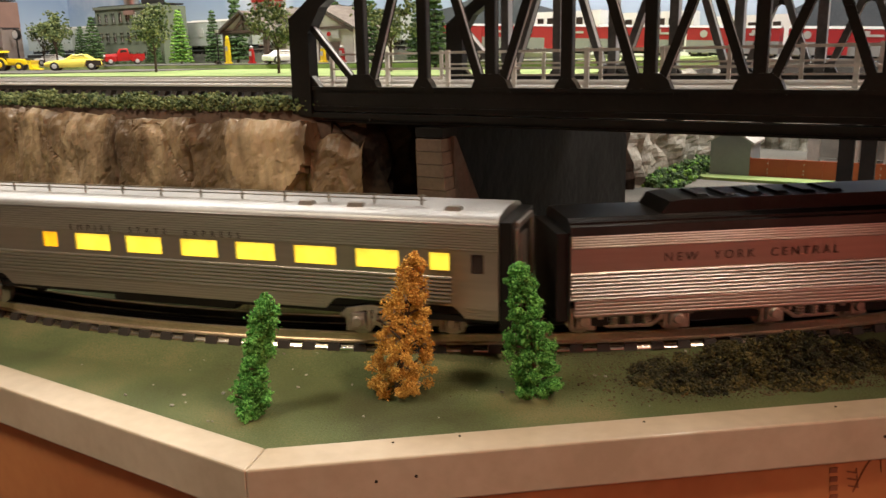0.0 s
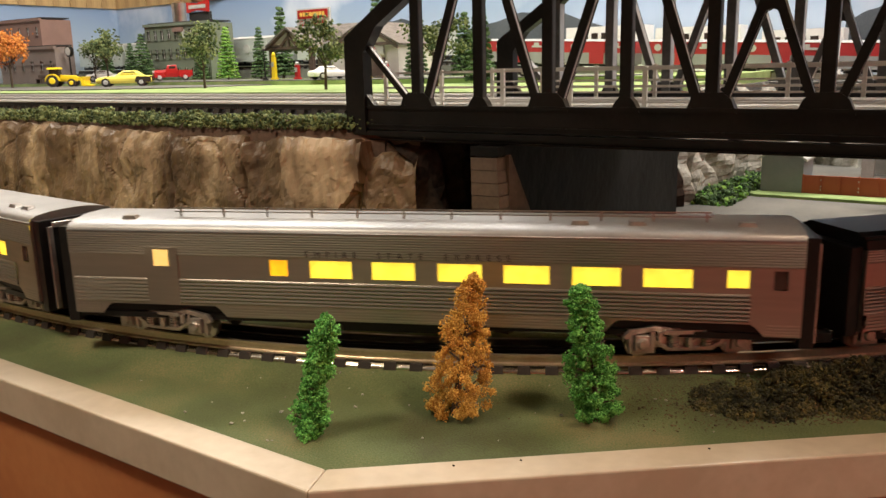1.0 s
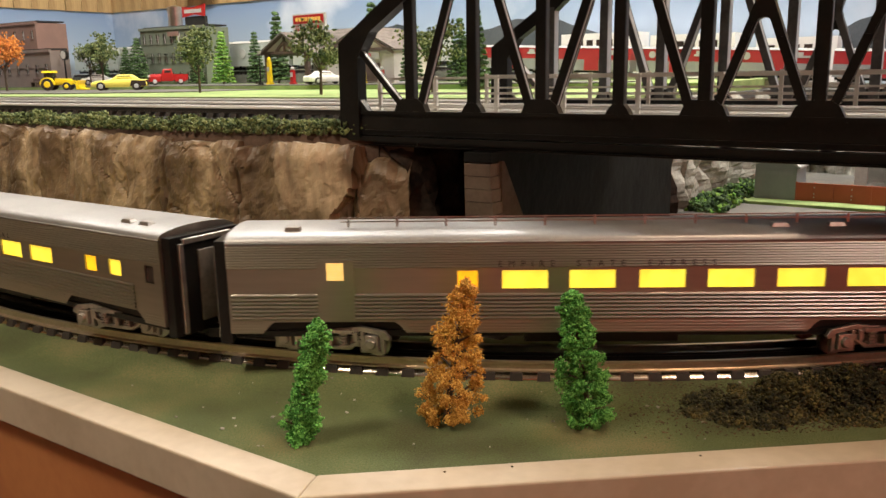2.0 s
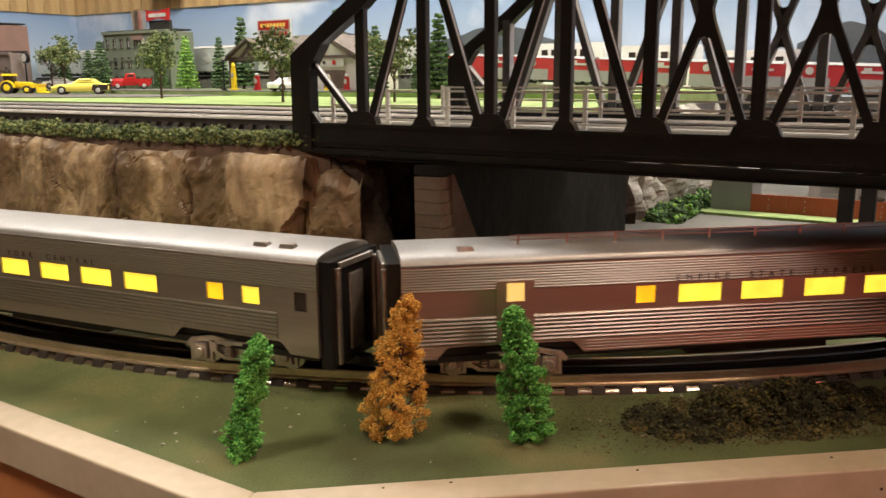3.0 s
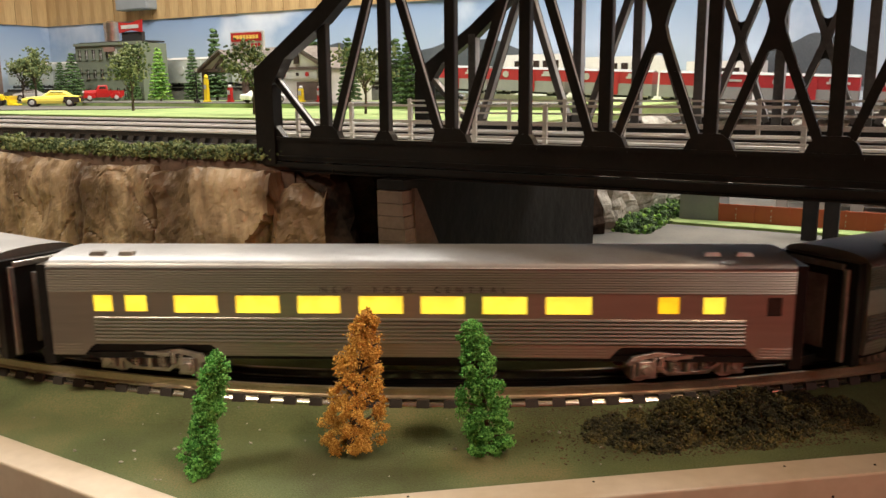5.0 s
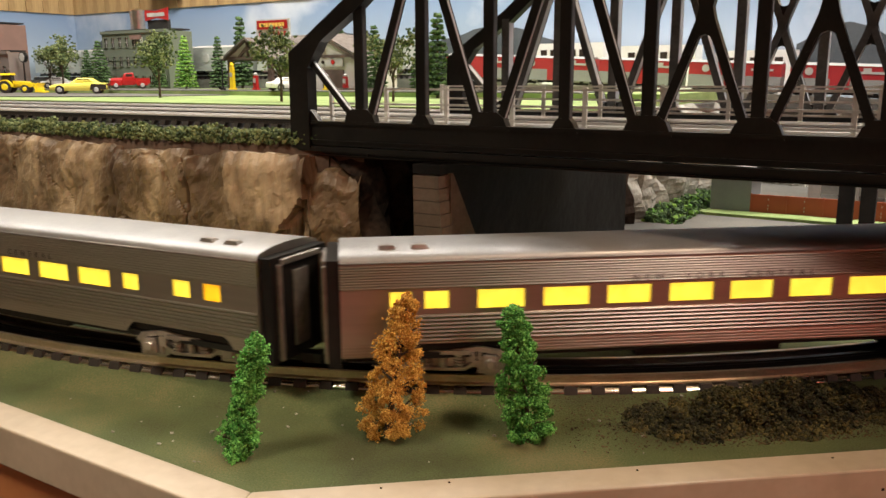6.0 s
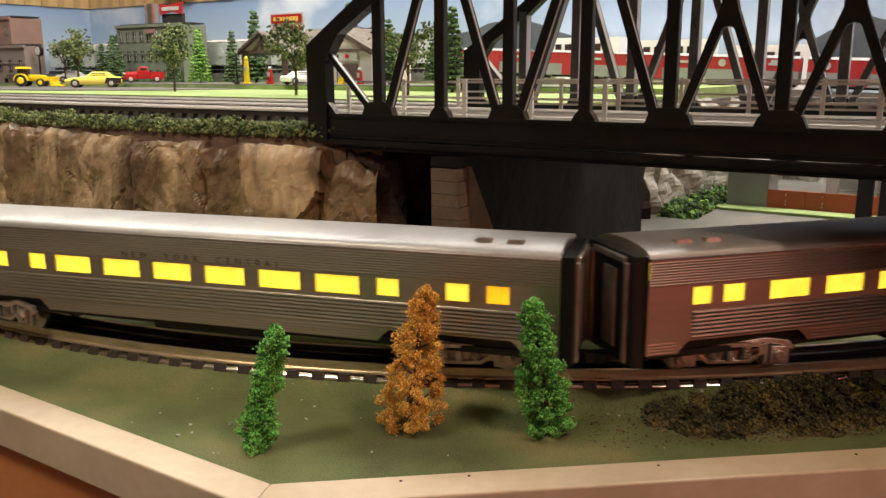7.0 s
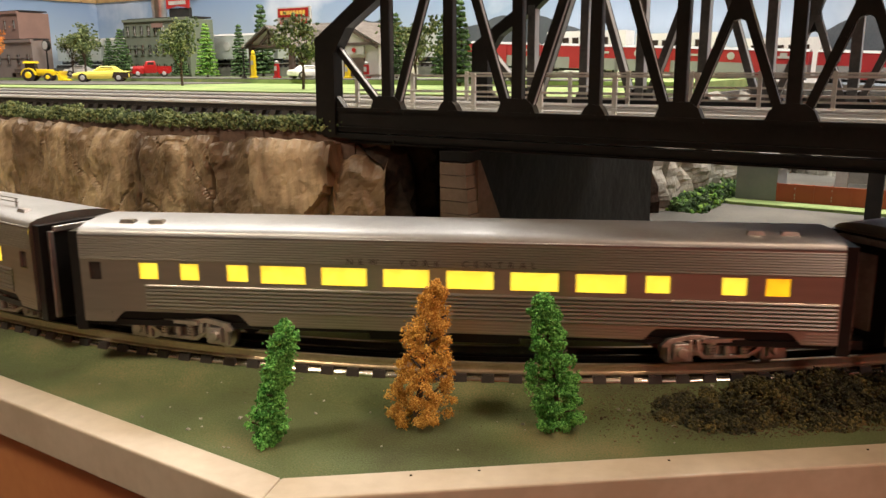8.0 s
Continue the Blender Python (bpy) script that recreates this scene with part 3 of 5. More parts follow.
        part("web", bm, "flange", dgl, "web with its sheen painted in grey")
    for i in (5, 6, 7):
        bm = B()
        s, z = (P[i] + P[i + 1]) / 2, (Z1 + ZTOP + 0.003) / 2
        half = [(0.0040, 0.0), (0.0056, 0.007), (0.0132, 0.028), (0.0084, 0.028), (0.0064, 0.0215), (0.0034, 0.0172)]
        up = half + [(0.0, 0.0160)] + [(-px, pz) for px, pz in half[::-1]]
        plate(bm, [(s + px, z + pz) for px, pz in up + [(-px, -pz) for px, pz in up[1:-1]]], y - 0.0034, y + 0.0034)
        part("cross_gusset", bm, "black", bridge)


def railing(bridge, y, s0, s1):
    z = 0.166
    k = s0
    while k <= s1 + 0.001:
        bm = B()
        box(bm, (k, y, z + 0.016), (0.0032, 0.0026, 0.032))
        part("railing_post", bm, "bare_paint", bridge, "pale painted railing post")
        k += 0.0575
    for dz in (0.007, 0.018, 0.030):
        bm = B()
        box(bm, ((s0 + s1) / 2, y - 0.002, z + dz), (s1 - s0, 0.0016, 0.0017))
        part("handrail", bm, "bare_paint", bridge, "pale painted handrail")


def truss_bridge():
    br = thing("truss_bridge", rw(0, 0), "black steel through-truss railway bridge with grey side walkways", "bridge")
    truss(br, 0.0, 1)
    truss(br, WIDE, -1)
    bm = B()
    for k in range(14):
        box(bm, (0.010 + k * 0.0601, WIDE / 2, 0.154), (0.006, WIDE - 0.02, 0.010))
    for y in (0.062, 0.098, 0.147, 0.183):
        box(bm, (0.4, y, 0.158), (0.8, 0.005, 0.008))
    part("floor_beams", bm, "black", br)
    bm = B()
    box(bm, (0.4, WIDE / 2, 0.1625), (0.8, 0.165, 0.002))
    part("deck_plate", bm, "dark", br)
    for y in (0.024, WIDE - 0.024):
        bm = B()
        box(bm, (0.4, y, 0.1645), (0.8, 0.028, 0.003))
        part("walkway", bm, "concrete", br, "pale grey walkway")
    railing(br, 0.034, 0.012, 0.79)
    railing(br, WIDE - 0.034, 0.012, 0.79)
    for k in range(2, 12):
        bm = B()
        beam(bm, (PANELS[k], 0.004, ZTOP - 0.01), (PANELS[k], WIDE - 0.004, ZTOP - 0.01), 0.008, 0.008)
        part("cross_strut", bm, "black", br)


def piers():
    m = mat("brown_block", (0.10, 0.07, 0.052), (0.15, 0.11, 0.082), 0.85, scale=30, fine=300, bump=0.4)
    M["block"] = m
    # Near-black puts the bridge's shade into the colour of the pier's side.
    M["pier_dark"] = mat("pier_painted_shade", (0.0065, 0.0062, 0.006), (0.016, 0.015, 0.014), 0.6, scale=14, fine=60, bump=0.5, low=0.4, high=0.75, spec=0.15, depth=0.003)
    t = thing("bridge_pier", rw(0.136, 0.0, 0.0), "long pier, shade painted dark on its side, brown stone courses on its end", "pier")
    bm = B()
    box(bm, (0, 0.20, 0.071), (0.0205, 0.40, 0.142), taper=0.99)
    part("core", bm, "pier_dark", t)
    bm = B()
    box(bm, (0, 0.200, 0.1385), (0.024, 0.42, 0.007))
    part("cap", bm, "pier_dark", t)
    for k in range(14):
        bm = B()
        box(bm, (0.0004 * (13 - k), -0.004, 0.0045 + k * 0.0096), (0.0225 + 0.0006 * (13 - k), 0.014, 0.0091))
        part("stone", bm, "block", t)
    # Lit part of the pier's side, put in as a brown triangle.
    bm = B()
    plate(bm, [(0.003, 0.0), (0.094, 0.0), (0.006, 0.135), (0.003, 0.135)], -0.0016, 0.0016)
    wing = part("lit_triangle", bm, "block", t, "brown triangle for the lit part of the side")
    wing.matrix_basis = pose(0.0122, 0, 0, 0, 0, 90)
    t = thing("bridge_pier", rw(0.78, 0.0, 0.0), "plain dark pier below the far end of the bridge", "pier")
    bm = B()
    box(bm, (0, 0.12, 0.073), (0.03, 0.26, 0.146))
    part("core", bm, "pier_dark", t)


# ---- train ----
HL, HW = 0.2413, 0.0325     # half length and half width of a coach
ZS, ZE = 0.0372, 0.0965     # skirt and eave


def profile_roof(n=10):
    return [(HW * math.cos(math.pi * k / n) * (1.0 if 0 < k < n else 1.0), ZE + 0.0072 * math.sin(math.pi * k / n) ** 0.75) for k in range(n + 1)]


def strips(bm, prof, x0, x1):
    """A sheet with the cross section prof (y, z) from x0 to x1."""
    a = [bm.verts.new((x0, y, z)) for y, z in prof]
    b = [bm.verts.new((x1, y, z)) for y, z in prof]
    for i in range(len(prof) - 1):
        bm.faces.new((a[i], a[i + 1], b[i + 1], b[i]))


def flutes(z0, z1, n, y, proud=1.0):
    """A ribbed wall profile: n rounded ribs between z0 and z1, standing 0.7 mm proud of y."""
    pts = []
    sgn = 1 if y > 0 else -1
    for k in range(n):
        a, b = z0 + (z1 - z0) * k / n, z0 + (z1 - z0) * (k + 1) / n
        for f, o in ((0.0, 0.0), (0.15, 0.0005), (0.5, 0.0008), (0.85, 0.0005)):
            pts.append((y + sgn * o * proud, a + (b - a) * f))
    pts.append((y, z1))
    return pts


def text_mesh(name, words, size, material, parent, m, spread=1.0):
    cu = bpy.data.curves.new(name, "FONT")
    cu.body, cu.size, cu.extrude, cu.align_x, cu.space_character = words, size, 0.0001, "CENTER", spread
    tmp = new(name, cu)
    me = bpy.data.meshes.new_from_object(tmp.evaluated_get(bpy.context.evaluated_depsgraph_get()))
    bpy.data.objects.remove(tmp)
    me.materials.append(M[material])
    ob = new(name, me)
    ob.parent, ob.matrix_basis = parent, m
    return ob


def bogie(car, x, yaw):
    me = bpy.data.meshes.new("bogie")
    bm = B()
    box(bm, (0, 0, 0.021), (0.060, 0.026, 0.008))
    bm.to_mesh(me)
    bm.free()
    me.materials.append(M["black"])
    t = new("bogie", me)
    t.parent = car
    t.matrix_basis = pose(x, 0, BED + 0.0055, 0, 0, yaw)
    for y in (-1, 1):
        yy = y * 0.0258
        # cast frame: an arched upper bar, a dropped lower bar, pedestals round the axle boxes
        bm = B()
        plate(bm, [(-0.042, 0.0215), (-0.038, 0.0260), (-0.022, 0.0285), (-0.010, 0.0268), (0.010, 0.0268), (0.022, 0.0285), (0.038, 0.0260), (0.042, 0.0215), (0.040, 0.0195), (0.034, 0.0232), (0.022, 0.0252), (0.012, 0.0232), (-0.012, 0.0232), (-0.022, 0.0252), (-0.034, 0.0232), (-0.040, 0.0195)], yy - 0.0016, yy + 0.0016)
        plate(bm, [(-0.024, 0.0190), (-0.014, 0.0120), (0.014, 0.0120), (0.024, 0.0190), (0.021, 0.0195), (0.012, 0.0142), (-0.012, 0.0142), (-0.021, 0.0195)], yy - 0.0014, yy + 0.0014)
        for bx in (-0.030, 0.030):
            for d in (-0.0068, 0.0068):
                box(bm, (bx + d, yy, 0.0180), (0.0026, 0.0034, 0.0135))
            box(bm, (bx, yy, 0.0118), (0.0165, 0.0034, 0.0018))
        box(bm, (0, yy - y * 0.0024, 0.0195), (0.076, 0.0012, 0.0120))
        frame_ = part("side_frame", bm, "gunmetal", t, "cast grey side frame", bevel=0.0004)
        for bx in (-0.030, 0.030):
            bm = B()
            box(bm, (bx, yy + y * 0.0016, 0.0182), (0.0100, 0.0056, 0.0100), taper=0.86)
            rod(bm, (bx, yy + y * 0.0040, 0.0180), (bx, yy + y * 0.0064, 0.0180), 0.0040, 0.0030, 12)
            part("axle_box", bm, "gunmetal", frame_, bevel=0.0004)
        for bx in (-0.0105, 0.0, 0.0105):
            bm = B()
            for k in range(5):
                z = 0.0148 + k * 0.0019
                rod(bm, (bx, yy + y * 0.001, z), (bx, yy + y * 0.001, z + 0.0011), 0.0034 if bx else 0.0026, seg=10)
            rod(bm, (bx, yy + y * 0.001, 0.0142), (bx, yy + y * 0.001, 0.0240), 0.0022, seg=8)
            part("spring", bm, "gunmetal", frame_, "coiled spring")
        bm = B()
        box(bm, (0, yy + y * 0.0030, 0.0250), (0.034, 0.0030, 0.0024))
        for bx in (-0.019, 0.019):
            box(bm, (bx, yy + y * 0.0026, 0.0218), (0.0028, 0.0024, 0.0060))
        part("brake_rod", bm, "gunmetal", frame_)
    for bx in (-0.030, 0.030):
        for y in (-0.0155, 0.0155):
            bm = B()
            rod(bm, (bx, y - 0.002, 0.0150), (bx, y + 0.002, 0.0150), 0.0092, seg=20)
            part("wheel", bm, "steel", t)


def coach(label, wins, words, roof_rail, doors, ends, group="silver coaches"):
    """wins: (centre, width, kind), in metres from the coach's middle."""
    car = thing("passenger_coach", Matrix(), label, "coach", group)
    bm = B()
    zw0, zw1 = 0.0662, 0.0782
    cut = [(-0.2213, -0.1255), (0.1255, 0.2213)]
    for y in (-HW, HW):
        # skirt with wheel openings
        zc = 0.0448
        skirt = flutes(ZS, zc, 4, y, 0.22)
        strips(bm, skirt, -HL, cut[0][0])
        strips(bm, skirt, cut[0][1], cut[1][0])
        strips(bm, skirt, cut[1][1], HL)
        for a, b in cut:
            for x, d in ((a, 1), (b, -1)):
                vs = [bm.verts.new((x, y, ZS)), bm.verts.new((x, y, zc)), bm.verts.new((x + d * 0.009, y, zc)), bm.verts.new((x + d * 0.006, y, zc - 0.002)), bm.verts.new((x + d * 0.001, y, ZS))]
                bm.faces.new(vs)
        strips(bm, [(y, zc), (y, 0.0460)], -HL, HL)
        f0, f1 = -HL + ends[0], HL - ends[1]
        strips(bm, flutes(0.0460, 0.0635, 7, y, 1.25), f0, f1)
        for a, b in ((-HL, f0), (f1, HL)):
            strips(bm, [(y, 0.0460), (y, 0.0635)], a, b)
        strips(bm, [(y, 0.0635), (y, zw0)], -HL, HL)
        # window band
        x = -HL
        for c, w, kind in sorted(q for q in wins if q[2] != "pale"):
            strips(bm, [(y, zw0), (y, zw1)], x, c - w / 2)
            h = zw1 - zw0
            if kind in ("small", "pale", "off", "orange"):
                zz = zw0 + (0.0012 if kind != "off" else 0.0)
                strips(bm, [(y, zw0), (y, zz)], c - w / 2, c + w / 2)
            else:
                zz = zw0
            s = 1 if y > 0 else -1
            for xa in (c - w / 2, c + w / 2):
                vs = [bm.verts.new((xa, y, zz)), bm.verts.new((xa, y, zw1)), bm.verts.new((xa, y - s * 0.0014, zw1)), bm.verts.new((xa, y - s * 0.0014, zz))]
                bm.faces.new(vs)
            x = c + w / 2
        strips(bm, [(y, zw0), (y, zw1)], x, HL)
        strips(bm, [(y, zw1), (y, 0.0800)], -HL, HL)
        strips(bm, flutes(0.0800, 0.0950, 9, y, 0.8), -HL, HL)
        strips(bm, [(y, 0.0950), (y, ZE)], -HL, HL)
    for x in (-HL, HL):
        poly = [(-HW, ZS), (HW, ZS), (HW, ZE)] + [(a, b) for a, b in profile_roof()[1:-1]] + [(-HW, ZE)]
        bm.faces.new([bm.verts.new((x, a, b)) for a, b in poly])
    part("body", bm, "silver", car)
    bm = B()
    strips(bm, profile_roof(16), -HL, HL)
    for y in (-HW, HW):
        box(bm, (0, y, ZE), (2 * HL, 0.0012, 0.0012))
    part("roof", bm, "silver_roof", car, "smooth silver roof", True)
    bm = B()
    box(bm, (0, 0, ZS - 0.001), (2 * HL - 0.004, 2 * HW - 0.006, 0.004))
    box(bm, (0, 0, 0.0425), (2 * HL - 0.006, 0.056, 0.011))
    box(bm, (0.0, 0, 0.031), (0.10, 0.034, 0.010))
    part("underframe", bm, "black", car, "black underframe")
    for c, w, kind in wins:
        for y in (-1, 1):
            bm = B()
            if kind == "pale":
                box(bm, (c, y * (HW + 0.0004), 0.0655), (w + 0.013, 0.0012, 0.040))
                panel = part("door", bm, "silver", car, "flat silver vestibule door")
                bm = B()
                box(bm, (c, y * (HW + 0.0013), 0.0783), (w, 0.0008, 0.0112))
                part("window", bm, "win_pale", panel, "glowing pale window")
                continue
            box(bm, (c, y * (HW - 0.0016), (zw0 + zw1) / 2), (w, 0.0006, zw1 - zw0))
            part("window", bm, {"orange": "win_orange", "pale": "win_pale", "off": "win_off"}.get(kind, "win"), car, "unlit dark window" if kind == "off" else "glowing yellow window")
    for c, w, z0, z1 in doors:
        for y in (-1, 1):
            bm = B()
            yy = y * (HW + 0.0006)
            for dx in (-w / 2, w / 2):
                box(bm, (c + dx, yy, (z0 + z1) / 2), (0.0012, 0.0012, z1 - z0))
            box(bm, (c, yy, z1), (w, 0.0012, 0.0012))
            part("door_frame", bm, "silver", car)
    for x, s in ((-HL, -1), (HL, 1)):
        bm = B()
        box(bm, (x + s * 0.004, 0, 0.064), (0.008, 0.060, 0.068))
        part("end_plate", bm, "black", car, "black end plate")
        bm = B()
        for y in (-0.0225, 0.0225):
            box(bm, (x + s * 0.0092, y, 0.0625), (0.0026, 0.0040, 0.062))
        box(bm, (x + s * 0.0092, 0, 0.0945), (0.0026, 0.041, 0.0040))
        box(bm, (x + s * 0.0086, 0, 0.062), (0.0014, 0.016, 0.050))
        part("diaphragm", bm, "gunmetal", car, "grey gangway diaphragm", bevel=0.0015)
        bm = B()
        box(bm, (x + s * 0.012, 0, 0.029), (0.026, 0.008, 0.006))
        part("coupler", bm, "black", car)
    for x in (-0.212, -0.192, 0.192, 0.212) if not roof_rail else (-0.20, 0.11, 0.145, 0.21):
        bm = B()
        box(bm, (x, -0.018, ZE + 0.0065), (0.012, 0.007, 0.0035), taper=0.7)
        part("roof_vent", bm, "gunmetal", car)
    if roof_rail:
        for dz in (0.0035, 0.0062):
            bm = B()
            box(bm, (0.01, -0.012, ZE + 0.0066 + dz), (0.36, 0.0007, 0.0007))
            part("roof_rail", bm, "steel", car, "thin wire roof rail")
        for k in range(12):
            bm = B()
            box(bm, (-0.165 + k * 0.032, -0.012, ZE + 0.0093), (0.0014, 0.0008, 0.008))
            part("rail_post", bm, "steel", car)
    if words:
        for y, rz in ((-1, 0), (1, 180)):
            text_mesh("lettering", words, 0.0058, "letter", car, pose(0, y * (HW + 0.0010), 0.0808, 90, 0, rz), 2.2)
    bogie(car, -0.1734, -11.2)
    bogie(car, 0.1734, 11.2)
    return car


def tender():
    car = thing("streamlined_tender", Matrix(), "fluted silver tender with a black coal bunker top", "tender")
    x0, x1 = -0.102, 0.200
    mid = (x0 + x1) / 2
    zb = 0.0345
    bm = B()
    for y in (-HW, HW):
        strips(bm, flutes(zb, 0.0455, 5, y, 0.4), x0 + 0.003, x1)
        strips(bm, flutes(0.0455, 0.0635, 8, y, 1.25), x0, x1)
        strips(bm, [(y, 0.0635), (y, 0.0785)], x0, x1)
        strips(bm, flutes(0.0785, 0.0865, 5, y, 0.6), x0, x1)
    for x in (x0, x1):
        bm.faces.new([bm.verts.new((x, a, b)) for a, b in ((-HW, zb), (HW, zb), (HW, 0.0865), (-HW, 0.0865))])
    part("body", bm, "silver", car)
    bm = B()
    strips(bm, [(HW, 0.0865), (HW - 0.001, 0.092), (HW - 0.010, 0.096), (-HW + 0.010, 0.096), (-HW + 0.001, 0.092), (-HW, 0.0865)], x0, x1)
    for x in (x0, x1):
        bm.faces.new([bm.verts.new((x, a, b)) for a, b in ((HW, 0.0865), (HW - 0.001, 0.092), (HW - 0.010, 0.096), (-HW + 0.010, 0.096), (-HW + 0.001, 0.092), (-HW, 0.0865))])
    plate(bm, [(x0 + 0.060, 0.0955), (x0 + 0.066, 0.1035), (x0 + 0.075, 0.1045), (x1 - 0.01, 0.1045), (x1, 0.0955)], -0.021, 0.021)
    box(bm, (mid, -HW + 0.004, 0.0935), (x1 - x0, 0.0016, 0.0016))
    for k in range(6):
        box(bm, (x0 + 0.09 + k * 0.018, 0, 0.1050), (0.009, 0.030, 0.002), taper=0.8)
    part("bunker", bm, "black", car, "black coal bunker and deck")
    bm = B()
    box(bm, (mid, 0, 0.031), (x1 - x0 - 0.01, 0.054, 0.008))
    box(bm, (x0 - 0.004, 0, 0.060), (0.008, 0.058, 0.056))
    box(bm, (x0 - 0.016, 0, 0.029), (0.026, 0.008, 0.006))
    part("frame", bm, "black", car)
    for y, rz in ((-1, 0), (1, 180)):
        text_mesh("lettering", "NEW  YORK  CENTRAL", 0.0078, "letter", car, pose(x0 + 0.116 if y < 0 else x1 - 0.116, y * (HW + 0.0006), 0.0686, 90, 0, rz), 1.5)
    bogie(car, -0.06, -3.9)
    bogie(car, 0.06, 3.9)
    return car


W_B = [(-0.1714, 0.0108, 'pale'), (-0.0871, 0.0128, 'orange'), (-0.0509, 0.0288, 'wide'), (-0.0085, 0.0287, 'wide'), (0.0351, 0.0285, 'wide'), (0.0776, 0.0287, 'wide'), (0.1207, 0.0292, 'wide'), (0.1635, 0.0291, 'wide'), (0.2043, 0.0128, 'small'), (0.2283, 0.0079, 'off')]
W_C = [(-0.2049, 0.0128, 'small'), (-0.1828, 0.0147, 'small'), (-0.1428, 0.0291, 'wide'), (-0.1017, 0.0289, 'wide'), (-0.0614, 0.0279, 'wide'), (-0.0208, 0.0285, 'wide'), (0.0191, 0.0279, 'wide'), (0.0592, 0.0284, 'wide'), (0.1, 0.0292, 'wide'), (0.1632, 0.0132, 'orange'), (0.1914, 0.0134, 'small'), (0.229, 0.0091, 'off')]
W_D = [(-0.231, 0.0084, 'off'), (-0.1937, 0.0129, 'small'), (-0.1655, 0.0127, 'small'), (-0.1329, 0.014, 'small'), (-0.1024, 0.0296, 'wide'), (-0.0621, 0.0295, 'wide'), (-0.0218, 0.0293, 'wide'), (0.0187, 0.0295, 'wide'), (0.059, 0.0295, 'wide'), (0.0996, 0.03, 'wide'), (0.134, 0.0144, 'small'), (0.179, 0.0145, 'small'), (0.2044, 0.014, 'orange')]
PITCH = 33.03
HEAD = [(0.0, -17.0), (0.5, -13.04), (1.0, -8.12), (1.5, -3.96), (3.0, 9.48), (3.5, 14.36), (4.0, 19.4), (4.5, 24.2), (6.0, 40.28), (6.5, 45.64), (7.0, 50.76), (7.5, 55.8), (8.0, 60.8)]


def on_track(phi, pivot):
    """The pose of a car whose bogies, pivot metres before and behind its middle, stand on the track."""
    k = math.degrees(pivot / RC)
    a, b = along(RC, phi - k), along(RC, phi + k)
    m, d = (a + b) / 2, b - a
    return pose(m.x, m.y, 0.0, 0, 0, math.degrees(math.atan2(d.y, d.x)))


curved_track()


# ---- plants ----
def foam_tree(x, y, prof, lean, n, r0, r1, leaf, label, seed, trunk_r=0.0016):
    """A small foam tree: prof gives (height, radius) from foot to tip."""
    rng = random.Random(seed)
    h = prof[-1][0]
    t = thing("tree", pose(x, y, 0), label, "tree", "foam trees on the lawn")
    bm = B()
    rod(bm, (0, 0, 0), (lean[0] * 0.9, lean[1] * 0.9, h * 0.9), trunk_r, trunk_r * 0.4)
    for k in range(14):
        z = rng.uniform(0.1, 0.75) * h
        a = rng.random() * 6.28
        r = np.interp(z, [p[0] for p in prof], [p[1] for p in prof]) * 0.8
        c = Vector((lean[0] * z / h, lean[1] * z / h, z))
        rod(bm, c, c + Vector((r * math.cos(a), r * math.sin(a), r * 0.5)), trunk_r * 0.4, trunk_r * 0.2, 5)
    part("trunk", bm, "bark", t, "thin brown trunk and twigs")
    bm = B()
    clumps = n // 62
    for c in range(clumps):
        z0 = h * ((c + rng.random()) / clumps) ** 1.12
        r = float(np.interp(z0, [p[0] for p in prof], [p[1] for p in prof]))
        a = c * 2.4 + rng.uniform(-0.5, 0.5)
        size = rng.uniform(0.0020, 0.0048) * (1.0 if z0 < h * 0.85 else 0.75)
        q0 = max(r - size * 0.8, 0.0) * rng.choice((0.4, 0.66, 0.78, 0.85, 0.95, 1.12))
        c0 = Vector((lean[0] * z0 / h + q0 * math.cos(a), lean[1] * z0 / h + q0 * math.sin(a), max(z0, size * 0.6)))
        squash = rng.uniform(0.6, 1.2)
        for k in range(110):
            d = Vector((rng.gauss(0, 1), rng.gauss(0, 1), rng.gauss(0, 1) * squash))
            d = d.normalized() * size * rng.uniform(0.2, 1.0) ** 0.6 * rng.uniform(0.7, 1.4)
            p = c0 + d
            p.z = max(p.z, 0.0006)
            blob(bm, p, rng.uniform(r0, r1), rng)
    part("crown", bm, leaf, t, "clumpy foam foliage")
    return t


def round_tree(s, w, z, h, leaf, label, seed, spread=0.42):
    """A small broadleaf tree with forked limbs and clumps of foam."""
    rng = random.Random(seed)
    t = thing("tree", rw(s, w, z, rng.random() * 90), label, "tree", "town trees")
    bm = B()
    rod(bm, (0, 0, 0), (0.004 * rng.uniform(-1, 1), 0, h * 0.4), h * 0.022, h * 0.014)
    tips = []
    for k in range(9):
        a = k * 2.4 + rng.random()
        r, zz = h * spread * rng.uniform(0.3, 0.75), h * rng.uniform(0.5, 0.92)
        tip = Vector((r * math.cos(a), r * math.sin(a), zz))
        rod(bm, (0, 0, h * rng.uniform(0.25, 0.42)), tip, h * 0.010, h * 0.003, 5)
        tips.append(tip)
    part("trunk", bm, "bark", t)
    bm = B()
    for tip in tips + [Vector((0, 0, h * 0.8))]:
        for k in range(80):
            d = Vector((rng.gauss(0, 1), rng.gauss(0, 1), rng.gauss(0, 0.75))) * h * 0.080
            blob(bm, tip + d, h * rng.uniform(0.010, 0.025), rng)
    part("crown", bm, leaf, t)
    return t


